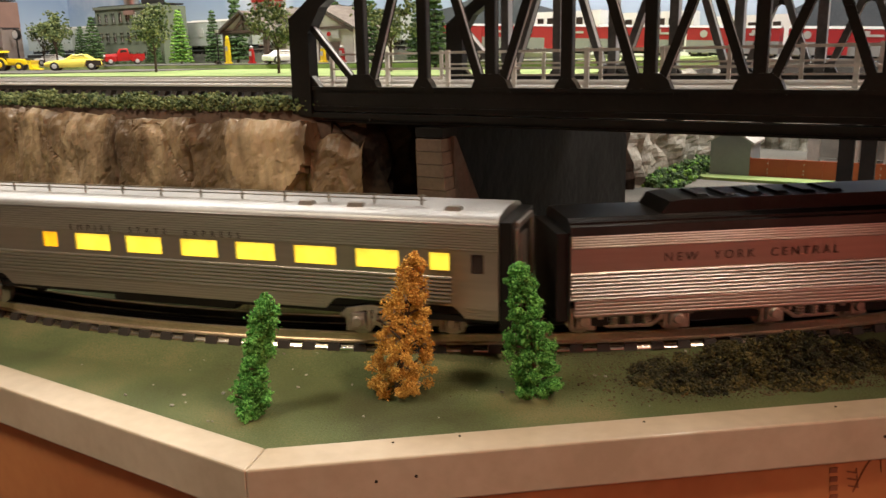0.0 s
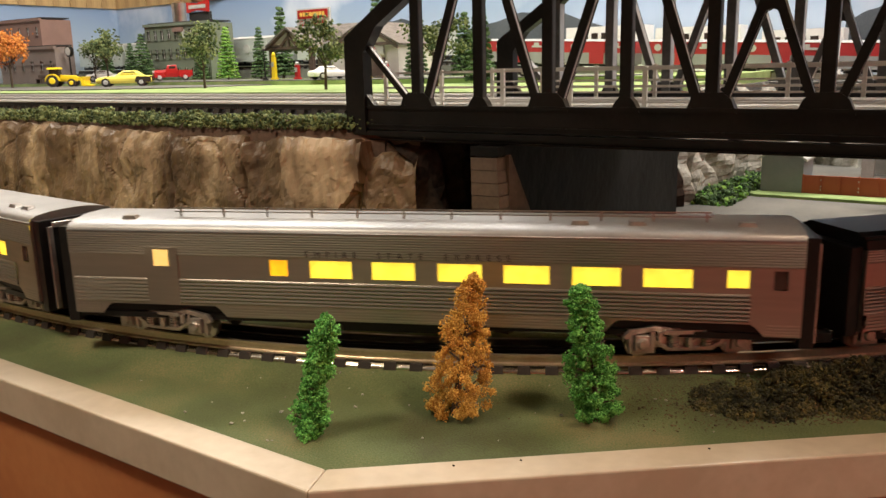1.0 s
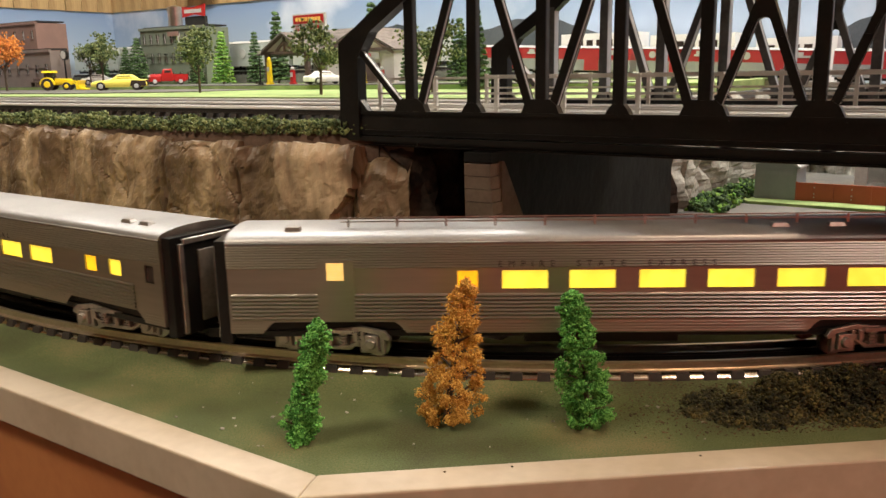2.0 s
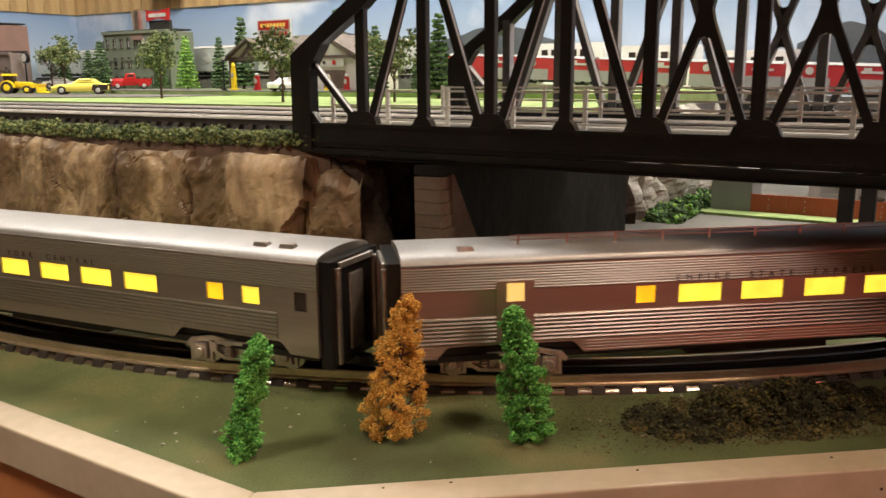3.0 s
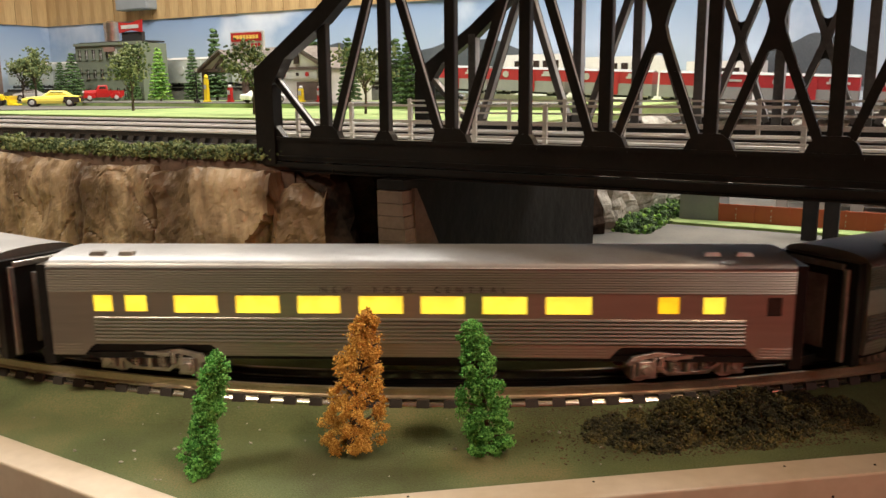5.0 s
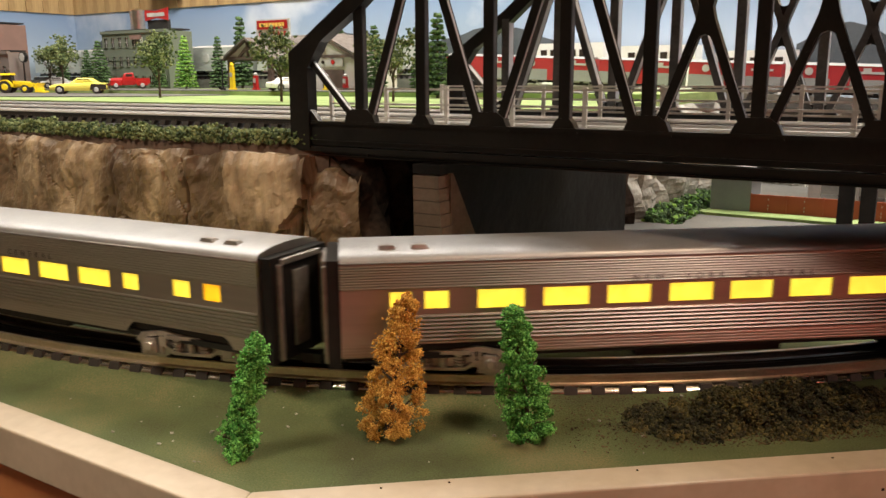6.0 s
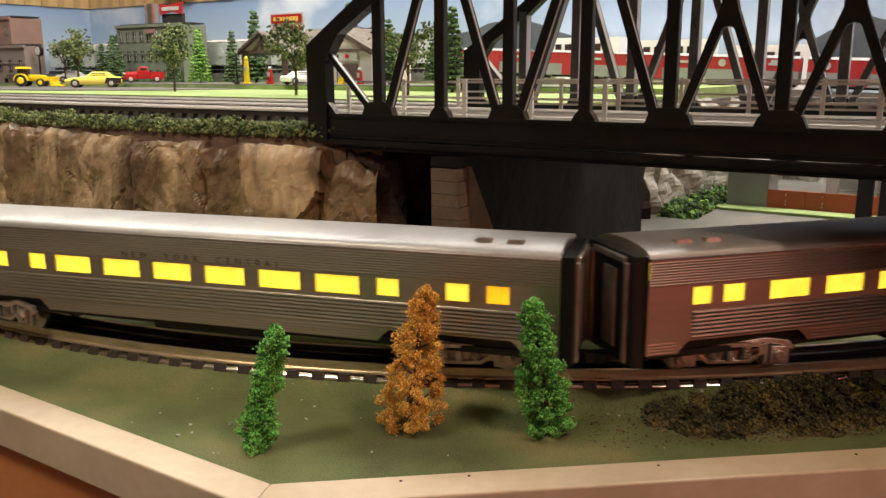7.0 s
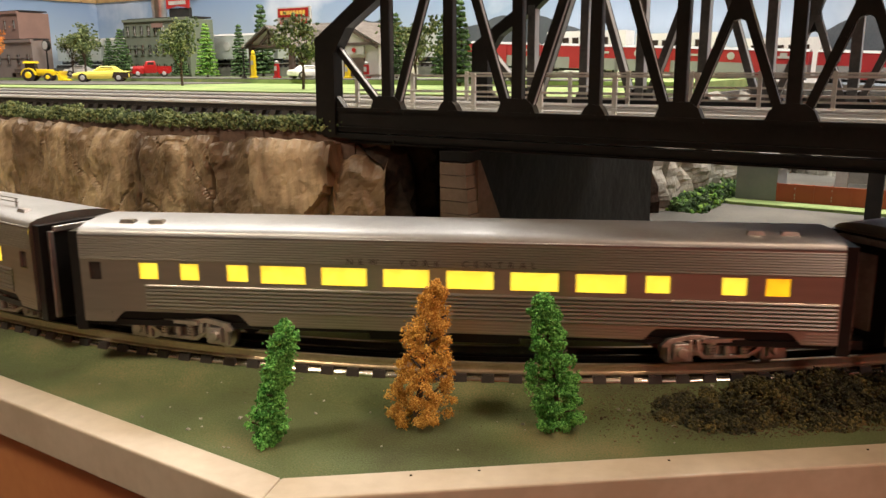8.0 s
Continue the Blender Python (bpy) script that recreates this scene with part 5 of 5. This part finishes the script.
def town():
    hedge()
    paint("shed_grey", (0.22, 0.24, 0.25), 0.7)
    paint("red_enamel", (0.36, 0.011, 0.010), 0.3)
    paint("yellow_enamel", (0.80, 0.58, 0.015), 0.35)
    paint("pale_yellow", (0.82, 0.70, 0.12), 0.3)
    paint("white_enamel", (0.75, 0.73, 0.70), 0.3)
    paint("brewery_green", (0.13, 0.15, 0.11), 0.8)
    paint("brick_red", (0.21, 0.125, 0.10), 0.85)
    paint("brick_grey", (0.19, 0.15, 0.13), 0.85)
    paint("boxcar_red", (0.36, 0.022, 0.026), 0.5)
    paint("boxcar_grey", (0.26, 0.26, 0.25), 0.6)
    paint("boxcar_silver", (0.46, 0.48, 0.46), 0.45, 0.3)
    M["pane_lit"] = glow("white_lit_pane", (0.8, 0.78, 0.7), (0.75, 0.72, 0.6), 0.5)
    car(-1.40, 0.775, ZT, 180 + 31 + 14, "pale_yellow", "pale yellow muscle car with a black rear quarter", 1.08, "win_off")
    pickup(-1.46, 0.965, ZT + 0.009, 180 + 31 + 22)
    tractor(-1.69, 0.79, ZT, 31 + 8)
    car(-1.78, 0.98, ZT + 0.009, 40, "white_enamel", "small white car parked by the trees", 0.9)
    car(-0.345, 0.86, ZT + 0.009, 25, paint("black_enamel", (0.02, 0.02, 0.022), 0.25), "dark parked car beside the trees", 0.85)
    car(-0.80, 0.875, ZT + 0.009, 70, "white_enamel", "white car on the forecourt", 0.8)
    filling_station()
    building("brewery", -1.580, 1.13, ZT, (0.285, 0.09, 0.172), "brewery_green", "dark green brick brewery with rows of small windows", 3, 9, (0.015, 0.026), skip=((5, 2), (7, 2)))
    z = ZT + 0.174
    t = thing("storage_tank", rw(-1.612, 1.13, z), "bare metal storage tank on the brewery roof", "tank")
    bm = B()
    rod(bm, (0, 0, 0), (0, 0, 0.056), 0.021, seg=28)
    rod(bm, (0, 0, 0.056), (0, 0, 0.062), 0.021, 0.006, seg=28)
    part("shell", bm, "steel", t, smooth=False)
    t = thing("brewery_sign", rw(-1.488, 1.10, z), "red bow-tie shaped roof sign on a dark frame", "sign")
    bm = B()
    box(bm, (0, 0.004, 0.012), (0.085, 0.010, 0.024))
    part("frame", bm, "dark", t)
    bm = B()
    plate(bm, [(-0.047, 0.022), (0.0, 0.029), (0.047, 0.022), (0.050, 0.056), (0.0, 0.048), (-0.047, 0.052)], -0.006, -0.002)
    part("bow_tie", bm, "red_enamel", t)
    bm = B()
    box(bm, (0, -0.0065, 0.038), (0.072, 0.001, 0.010))
    part("marks", bm, "concrete", t, "white painted band")
    t = thing("wall_sign", rw(-1.565, 1.0805, ZT + 0.152), "small dull red name board on the brewery", "sign")
    bm = B()
    box(bm, (0, 0, 0), (0.046, 0.004, 0.012))
    part("board", bm, "brick_red", t)
    building("brick_warehouse", -2.10, 0.96, ZT, (0.24, 0.10, 0.20), "brick_red", "tall red brown brick warehouse", 3, 5, (0.014, 0.024))
    building("brick_shop", -1.98, 0.885, ZT + 0.009, (0.30, 0.06, 0.105), "brick_grey", "low grey brown brick shop building", 1, 6, (0.016, 0.026))
    t = thing("street_clock", rw(-1.80, 0.88, ZT + 0.009), "black street clock with a round white face", "clock")
    bm = B()
    rod(bm, (0, 0, 0), (0, 0, 0.075), 0.003, 0.002)
    rod(bm, (0, 0.006, 0.088), (0, -0.003, 0.088), 0.015, seg=20)
    part("post", bm, "black", t)
    bm = B()
    rod(bm, (0, -0.003, 0.088), (0, -0.0042, 0.088), 0.0115, seg=20)
    part("face", bm, "concrete", t, "white clock face")
    for s in (-1.93, -0.99):
        t = thing("street_lamp", rw(s, 0.86, ZT + 0.009), "thin black street lamp on the pavement", "lamp", "street lamps")
        bm = B()
        rod(bm, (0, 0, 0), (0, 0, 0.07), 0.002, 0.0012)
        box(bm, (0, 0, 0.003), (0.010, 0.010, 0.006), taper=0.6)
        part("post", bm, "black", t)
        bm = B()
        rod(bm, (0, 0, 0.07), (0, 0, 0.077), 0.003, 0.0045, 8)
        part("lantern", bm, "concrete", t)
    t = thing("bench", rw(-1.905, 0.845, ZT + 0.009), "small brown bench on the pavement", "bench")
    bm = B()
    box(bm, (0, 0, 0.012), (0.034, 0.010, 0.002))
    box(bm, (0, 0.006, 0.019), (0.034, 0.002, 0.008))
    for x in (-0.013, 0.013):
        box(bm, (x, 0, 0.006), (0.002, 0.010, 0.012))
    part("frame", bm, "timber", t)
    # trees
    round_tree(-0.93, 0.63, ZT - 0.002, 0.130, "leaf_olive", "olive broadleaf model tree on the grass strip", 11)
    round_tree(-0.505, 0.53, ZT - 0.002, 0.120, "leaf_olive", "olive broadleaf model tree by the forecourt", 12)
    round_tree(-0.325, 0.60, ZT - 0.002, 0.112, "leaf_olive", "olive broadleaf model tree behind the bridge", 13, 0.5)
    round_tree(-1.70, 0.93, ZT + 0.009, 0.145, "leaf_olive", "tall olive broadleaf tree behind the tractor", 14, 0.3)
    round_tree(-1.78, 0.945, ZT + 0.009, 0.115, "leaf_olive", "olive broadleaf tree beside the clock", 15, 0.4)
    round_tree(-1.86, 0.735, ZT, 0.160, "leaf_orange", "bright orange autumn tree at the road side", 16, 0.36)
    conifer(-1.262, 0.99, ZT + 0.009, 0.140, "leaf_lime", "bright lime green conifer beside the brewery", 21, 0.20)
    conifer(-1.67, 1.03, ZT + 0.009, 0.140, "leaf_dark", "dark green conifer beside the brewery", 22, 0.24)
    conifer(-1.74, 1.04, ZT + 0.009, 0.115, "leaf_dark", "dark green conifer behind the town road", 23, 0.20)
    conifer(-1.80, 1.0, ZT + 0.009, 0.120, "leaf_dark", "dark green conifer behind the town road", 24, 0.18)
    conifer(-1.44, 1.05, ZT + 0.009, 0.120, "leaf_dark", "dark green conifer in front of the brewery", 25, 0.17)
    conifer(-1.15, 1.0, ZT + 0.009, 0.135, "leaf_dark", "slim dark green conifer by the canopy", 26, 0.16)
    conifer(-1.13, 1.06, ZT + 0.009, 0.188, "leaf_dark", "tall slim dark green conifer by the canopy", 27, 0.14)
    conifer(-0.87, 1.13, ZT + 0.009, 0.200, "leaf_dark", "tall conifer behind the filling station", 28, 0.14)
    conifer(-0.605, 0.93, ZT + 0.009, 0.140, "leaf_dark", "slim green conifer beside the filling station", 29, 0.17)
    conifer(-0.365, 0.80, ZT - 0.002, 0.160, "leaf_dark", "tall dark green conifer behind the bridge", 30, 0.17)
    conifer(-0.45, 0.88, ZT + 0.009, 0.130, "leaf_dark", "broad dark green conifer behind the bridge", 31, 0.2)
    # silver train before the backdrop, on a raised bed
    bm = B()
    box(bm, at(-1.45, 1.24, (ZT + 0.196) / 2), (1.72, 0.08, 0.196 - ZT + 0.01), ANG)
    structure("raised_bed", bm, "ballast", "grey raised track bed before the backdrop")
    straight_track(1.24, -2.30, -0.62, 0.2012, "raised three-rail toy track before the backdrop")
    for k in range(6):
        boxcar(rw(-2.15 + k * 0.262, 1.24, 0.2012 - 0.0115 + 0.011), "silver grey boxcar with a pale roof", False)
    # red boxcars on a falling grade before the backdrop
    s0, s1, w, fall = -0.60, 0.50, 1.21, 0.039
    ang = math.degrees(math.atan(fall))
    mid = (s0 + s1) / 2
    zm = 0.1875 - fall * (mid + 0.32) - 0.012
    long = (s1 - s0) / math.cos(radians(ang))
    m = rw(mid, w, zm) @ pose(0, 0, 0, 0, ang, 0)
    bm = B()
    box(bm, (0, 0, -0.012), (long, 0.075, 0.024))
    ob = structure("embankment", bm, "ballast", "grey gravel embankment falling along the backdrop")
    ob.matrix_basis = m
    t = thing("straight_track", m @ pose(0, 0, 0.0002), "three-rail toy track on a falling grade", "track", "upper tracks")
    for y in (-0.0125, 0.0, 0.0125):
        bm = B()
        box(bm, (0, y, 0.0055), (long, 0.0016, 0.010))
        part("rail", bm, "steel", t)
    for k in range(6):
        boxcar(m @ pose(-0.45 + k * 0.192, 0, 0.003), "red over grey boxcar with white painted marks")
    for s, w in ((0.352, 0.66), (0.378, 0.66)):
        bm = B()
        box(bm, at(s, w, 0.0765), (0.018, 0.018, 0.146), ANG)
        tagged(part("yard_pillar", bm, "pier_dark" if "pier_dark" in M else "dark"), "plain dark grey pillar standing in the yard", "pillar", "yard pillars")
    # white shipping containers before the backdrop, each built as one tall box
    for s, sx, h in ((-0.36, 0.20, 0.120), (-0.14, 0.19, 0.110), (0.08, 0.16, 0.095)):
        t = thing("white_container_box", rw(s, 1.385, ZP), "white shipping container built down to the ground as a tall box", "building", "white warehouses")
        bm = B()
        box(bm, (0, 0, h / 2 + 0.006), (sx, 0.06, h))
        part("wall", bm, "white_enamel", t)
        bm = B()
        for k in range(5):
            box(bm, (-0.05 + k * 0.025, -0.0305, h - 0.018), (0.016, 0.001, 0.018))
        part("marks", bm, "win_off", t, "dark painted marks")


def hills():
    for k, (s, w0, h, seed) in enumerate(((-2.17, 0.34, 0.085, 1), (-1.05, 0.36, 0.085, 2), (-0.60, 0.5, 0.075, 3), (0.25, 0.20, 0.05, 4), (-1.55, 0.4, 0.05, 5))):
        bm = B()
        pts = [(s - w0 / 2, 0.2)]
        for i in range(21):
            f = i / 20
            pts.append((s - w0 / 2 + w0 * f, 0.27 + h * math.sin(math.pi * f) ** 1.2 * (0.8 + 0.3 * noise.noise(Vector((f * 5, seed, 0))))))
        pts.append((s + w0 / 2, 0.2))
        plate(bm, pts, -0.0008, 0.0008)
        ob = structure("painted_hill", bm, "hill", "dark distant hill painted on the backdrop")
        ob.matrix_basis = rw(0, 1.4315 - 0.0003 * k)


def yard_things():
    hills()
    # shed
    paint("shed_grey", (0.22, 0.24, 0.25), 0.7)
    t = thing("shed", rw(0.188, 0.775, 0.004), "grey painted yard shed with a low gable roof", "shed")
    bm = B()
    box(bm, (0, 0, 0.027), (0.058, 0.07, 0.054))
    plate(bm, [(-0.029, 0.054), (0.029, 0.054), (0, 0.072)], -0.035, 0.035)
    part("wall", bm, "shed_grey", t)
    bm = B()
    gable_roof(bm, -0.029, 0.029, -0.035, 0.035, 0.053, 0.072, 0.005, 0.003)
    part("roof", bm, "concrete", t)
    # fence
    paint("rust_red", (0.34, 0.07, 0.03), 0.6)
    t = thing("fence", rw(0.217, 0.742, 0.006), "rust red panel fence with pale bolts on a turf strip", "fence")
    for k in range(17):
        bm = B()
        box(bm, (0.012 + k * 0.0245, 0.0006 * (k % 3), 0.0145), (0.0236, 0.003, 0.027))
        part("panel", bm, "rust_red", t)
        bm = B()
        box(bm, (0.0003 + k * 0.0245, -0.0005, 0.0145), (0.0016, 0.004, 0.029))
        part("post", bm, "rust_red", t)
        if k % 2:
            bm = B()
            for z in (0.008, 0.013, 0.022):
                box(bm, (0.0003 + k * 0.0245, -0.003, z), (0.0012, 0.001, 0.002))
            part("bolts", bm, "concrete", t, "pale bolt heads")
    # store house behind the fence
    t = thing("store_house", rw(0.42, 0.96, 0.006), "pale grey open-fronted store house behind the fence", "building")
    bm = B()
    for x in (-0.14, -0.085, -0.03, 0.025, 0.08, 0.135):
        box(bm, (x, -0.05, 0.045), (0.018, 0.012, 0.09))
    box(bm, (0, 0.05, 0.045), (0.30, 0.006, 0.09))
    box(bm, (0, -0.05, 0.097), (0.30, 0.012, 0.014))
    part("wall", bm, "concrete", t)
    bm = B()
    box(bm, (0, 0, 0.108), (0.32, 0.13, 0.008))
    part("roof", bm, "shed_grey", t)
    # yellow shed beyond
    t = thing("yellow_hut", rw(0.60, 0.86, 0.006), "small pale yellow hut in the yard", "hut")
    bm = B()
    box(bm, (0, 0, 0.02), (0.05, 0.04, 0.04))
    part("wall", bm, "pale_yellow", t)
    # low shrubs at the foot of the rock wall
    rng = random.Random(9)
    for name, mt, label in (("shrub_row", "leaf_dark", "low green shrubs along the foot of the rock wall"), ("shrub_row_light", "leaf_lime", "lighter tufts among the low shrubs")):
        bm = B()
        for k in range(2600 if mt == "leaf_dark" else 700):
            w = rng.uniform(0.60, 1.11)
            blob(bm, at(0.102 + rng.random() ** 1.5 * 0.05, w, 0.004 + rng.random() ** 1.5 * 0.022 * (0.6 + 0.5 * noise.noise(Vector((w * 22, 0, 0))))), rng.uniform(0.0018, 0.0042), rng)
        tagged(part(name, bm, mt), label, "shrub", "", "stuff")


def foreground():
    foam_tree(-0.097, 0.513, [(0, 0.010), (0.008, 0.012), (0.022, 0.010), (0.034, 0.0085), (0.046, 0.0095), (0.058, 0.0095), (0.065, 0.006), (0.068, 0.002)], (0.012, 0.004), 5600, 0.00030, 0.00080, "leaf", "bright green foam column tree on the lawn", 1)
    foam_tree(-0.016, 0.541, [(0, 0.012), (0.006, 0.019), (0.020, 0.021), (0.035, 0.018), (0.052, 0.015), (0.064, 0.011), (0.076, 0.0085), (0.082, 0.006), (0.085, 0.002)], (0.013, 0.0), 9300, 0.00022, 0.00062, "leaf_rust", "rusty orange brown foam tree on the lawn", 2, 0.0022)
    foam_tree(0.068, 0.536, [(0, 0.012), (0.006, 0.018), (0.02, 0.016), (0.035, 0.0145), (0.05, 0.011), (0.063, 0.0095), (0.073, 0.009), (0.079, 0.003)], (-0.012, 0.0), 6600, 0.00030, 0.00080, "leaf", "bright green foam cone tree on the lawn", 3)
    rng = random.Random(31)
    # scrubby mound by the track
    bm = B()
    for c in range(150):
        a, q = rng.random() * 6.28, rng.random() ** 0.62
        cx, cy = 0.222 + 0.096 * q * math.cos(a), 0.566 + 0.026 * q * math.sin(a) + 0.018 * q * math.cos(a)
        cr, ch = rng.uniform(0.005, 0.013), rng.uniform(0.006, 0.023) * (1.12 - q)
        for k in range(170):
            b, e = rng.random() * 6.28, rng.random() ** 0.5
            x, y = cx + cr * e * math.cos(b), cy + cr * e * math.sin(b)
            if math.hypot(x - CEN.x, y - CEN.y) < RC + 0.026:
                continue
            blob(bm, (x, y, ground_z(x, y) + ch * (1 - e * e) * rng.uniform(0.7, 1.15) + 0.0003), rng.uniform(0.0004, 0.0013), rng, 0.9)
    tagged(part("scrub", bm, "scrub"), "dark olive brown scrub heaped beside the track", "scrub", "", "stuff")
    bm = B()
    for k in range(6000):
        x, y = rng.gauss(0.205, 0.055), rng.gauss(0.556, 0.019)
        if math.hypot(x - CEN.x, y - CEN.y) < RC + 0.026 or y < 0.512 + 0.145 * (x - 0.1):
            continue
        blob(bm, (x, y, ground_z(x, y) + 0.0003), rng.uniform(0.0002, 0.0007) * (1.8 if rng.random() < 0.06 else 1.0), rng, 0.5)
    tagged(part("ground_litter", bm, "litter"), "loose brown ground litter on the lawn", "litter", "", "stuff")
    bm = B()
    for k in range(70):
        x, y = rng.uniform(-0.28, 0.26), rng.uniform(0.50, 0.60)
        if math.hypot(x - CEN.x, y - CEN.y) < RC + 0.028 or y < 0.47 + max(-0.62 * (x + 0.08), 0.145 * (x + 0.08)) + 0.01:
            continue
        blob(bm, (x, y, ground_z(x, y) + 0.0004), rng.uniform(0.0004, 0.0012), rng, 0.7)
    tagged(part("pebbles", bm, "grey_rock"), "tiny pale pebbles scattered on the lawn", "pebble", "", "stuff")
    # nail holes in the edge board
    u = (INNER[2] - INNER[1]).normalized()
    v = Vector((u.y, -u.x, 0))
    for k, (f, o) in enumerate(((0.065, 0.006), (0.10, 0.005), (0.31, 0.007), (0.36, 0.014), (0.20, 0.006))):
        p = INNER[1] + u * f + v * o
        bm = B()
        rod(bm, (p.x, p.y, 0.0018), (p.x, p.y, 0.0023), 0.0007, seg=8)
        tagged(part("nail", bm, "win_off"), "small dark nail head in the edge board", "nail", "edge board nails")
    for f, z in ((0.055, -0.010), (0.075, -0.009), (0.035, -0.018), (0.33, -0.010)):
        p = INNER[1] + u * f + v * 0.0224
        bm = B()
        rod(bm, (p.x - v.x * 0.0005, p.y - v.y * 0.0005, z), (p.x + v.x * 0.0004, p.y + v.y * 0.0004, z), 0.0009, seg=8)
        tagged(part("nail", bm, "win_off"), "small dark nail head in the edge board", "nail", "edge board nails")
    # mill stamp on the fascia panel
    p = INNER[1] + u * 0.315 + v * 0.0164
    rz = math.degrees(math.atan2(u.y, u.x))
    t = thing("mill_stamp", pose(p.x, p.y, -0.038, 0, 0, rz), "faint dark ink mill stamp on the orange panel", "stamp")
    text_mesh("numerals", "777", 0.009, "stamp_ink", t, Matrix.Rotation(radians(90), 4, "X") @ Matrix.Rotation(radians(-80), 4, "Z"))
    bm = B()
    for k in range(4):
        box(bm, (-0.009 + 0.0006 * k, 0, 0.007 - k * 0.0055), (0.0045, 0.0004, 0.0032))
    part("faded_letters", bm, "stamp_ink", t)
    bm = B()
    pts = [(0.012 + 0.008 * math.cos(k * 0.6), 0.003 + 0.011 * math.sin(k * 0.9)) for k in range(9)]
    for a, b in zip(pts, pts[1:]):
        beam(bm, (a[0], 0, a[1]), (b[0], 0, b[1]), 0.0003, 0.0006)
    part("emblem", bm, "stamp_ink", t)
    # electric box on the panelling
    t = thing("electric_box", rw(-1.83, 1.434, 0.464), "grey metal electric box with a cable on the panelling", "electric box")
    bm = B()
    box(bm, (0, -0.025, 0.075), (0.15, 0.05, 0.15))
    part("case", bm, "shed_grey", t, bevel=0.004)
    bm = B()
    box(bm, (0, -0.0515, 0.085), (0.07, 0.003, 0.06))
    part("cover", bm, "concrete", t, "pale cover plate")
    bm = B()
    pts = [Vector((0.075 + 0.05 * math.sin(k * 0.25), -0.012, 0.13 - 0.012 * k + 0.0009 * k * k)) for k in range(14)]
    for a, b in zip(pts, pts[1:]):
        rod(bm, a, b, 0.003, seg=6)
    part("cable", bm, "plank", t)


def panelling():
    """Upright boards over the backdrop."""
    bm = B()
    box(bm, (0, 0, 0.28), (0.0605, 0.012, 0.56))
    first = None
    walls = {o.name: o for o in scene.objects if o.name.startswith("wall_")}
    for wall, n in (("wall_north", 46), ("wall_west", 26)):
        for k in range(n):
            if first is None:
                first = part("plank", bm, "plank", walls[wall])
                o = first
            else:
                o = first.copy()
                scene.collection.objects.link(o)
                o.parent = walls[wall]
            j = 0.0012 * ((k * 7) % 3)
            o.matrix_basis = rw(-2.315 + k * 0.063, 1.434 - j, 0.433) if wall == "wall_north" else rw(-2.344 + j, 1.40 - k * 0.063, 0.433, 90)
room()
backdrop()
table()
turf_bed()
plateau()
yard()
for w_ in (0.075, 0.165):
    straight_track(w_, -2.3, 0.80, 0.1585, "three-rail straight toy track on dark ties across the bridge")
straight_track(0.30, -2.3, 0.05, 0.1565, "three-rail straight toy track beside the town")
truss_bridge()
town()
yard_things()
foreground()
piers()
panelling()
TRAIN = [
    (tender(), 24.0, 0.06),
    (coach("silver fluted coach with lit yellow windows and roof rails", W_B, "EMPIRE  STATE  EXPRESS", True, [], (0.002, 0.03)), 0.0, 0.1734),
    (coach("silver fluted coach with a long row of lit yellow windows", W_C, "NEW  YORK  CENTRAL", False, [], (0.03, 0.03)), -PITCH, 0.1734),
    (coach("silver fluted coach with many lit yellow windows", W_D, "NEW  YORK  CENTRAL", False, [], (0.045, 0.002)), -2 * PITCH, 0.1734),
    (coach("silver fluted coach with lit windows and roof rails", W_C, "NEW  YORK  CENTRAL", True, [], (0.03, 0.03)), -3 * PITCH, 0.1734),
]


def motions():
    for car, shift, inset in TRAIN:
        walk(car, [(t, on_track(a + shift, inset)) for t, a in HEAD])


motions()
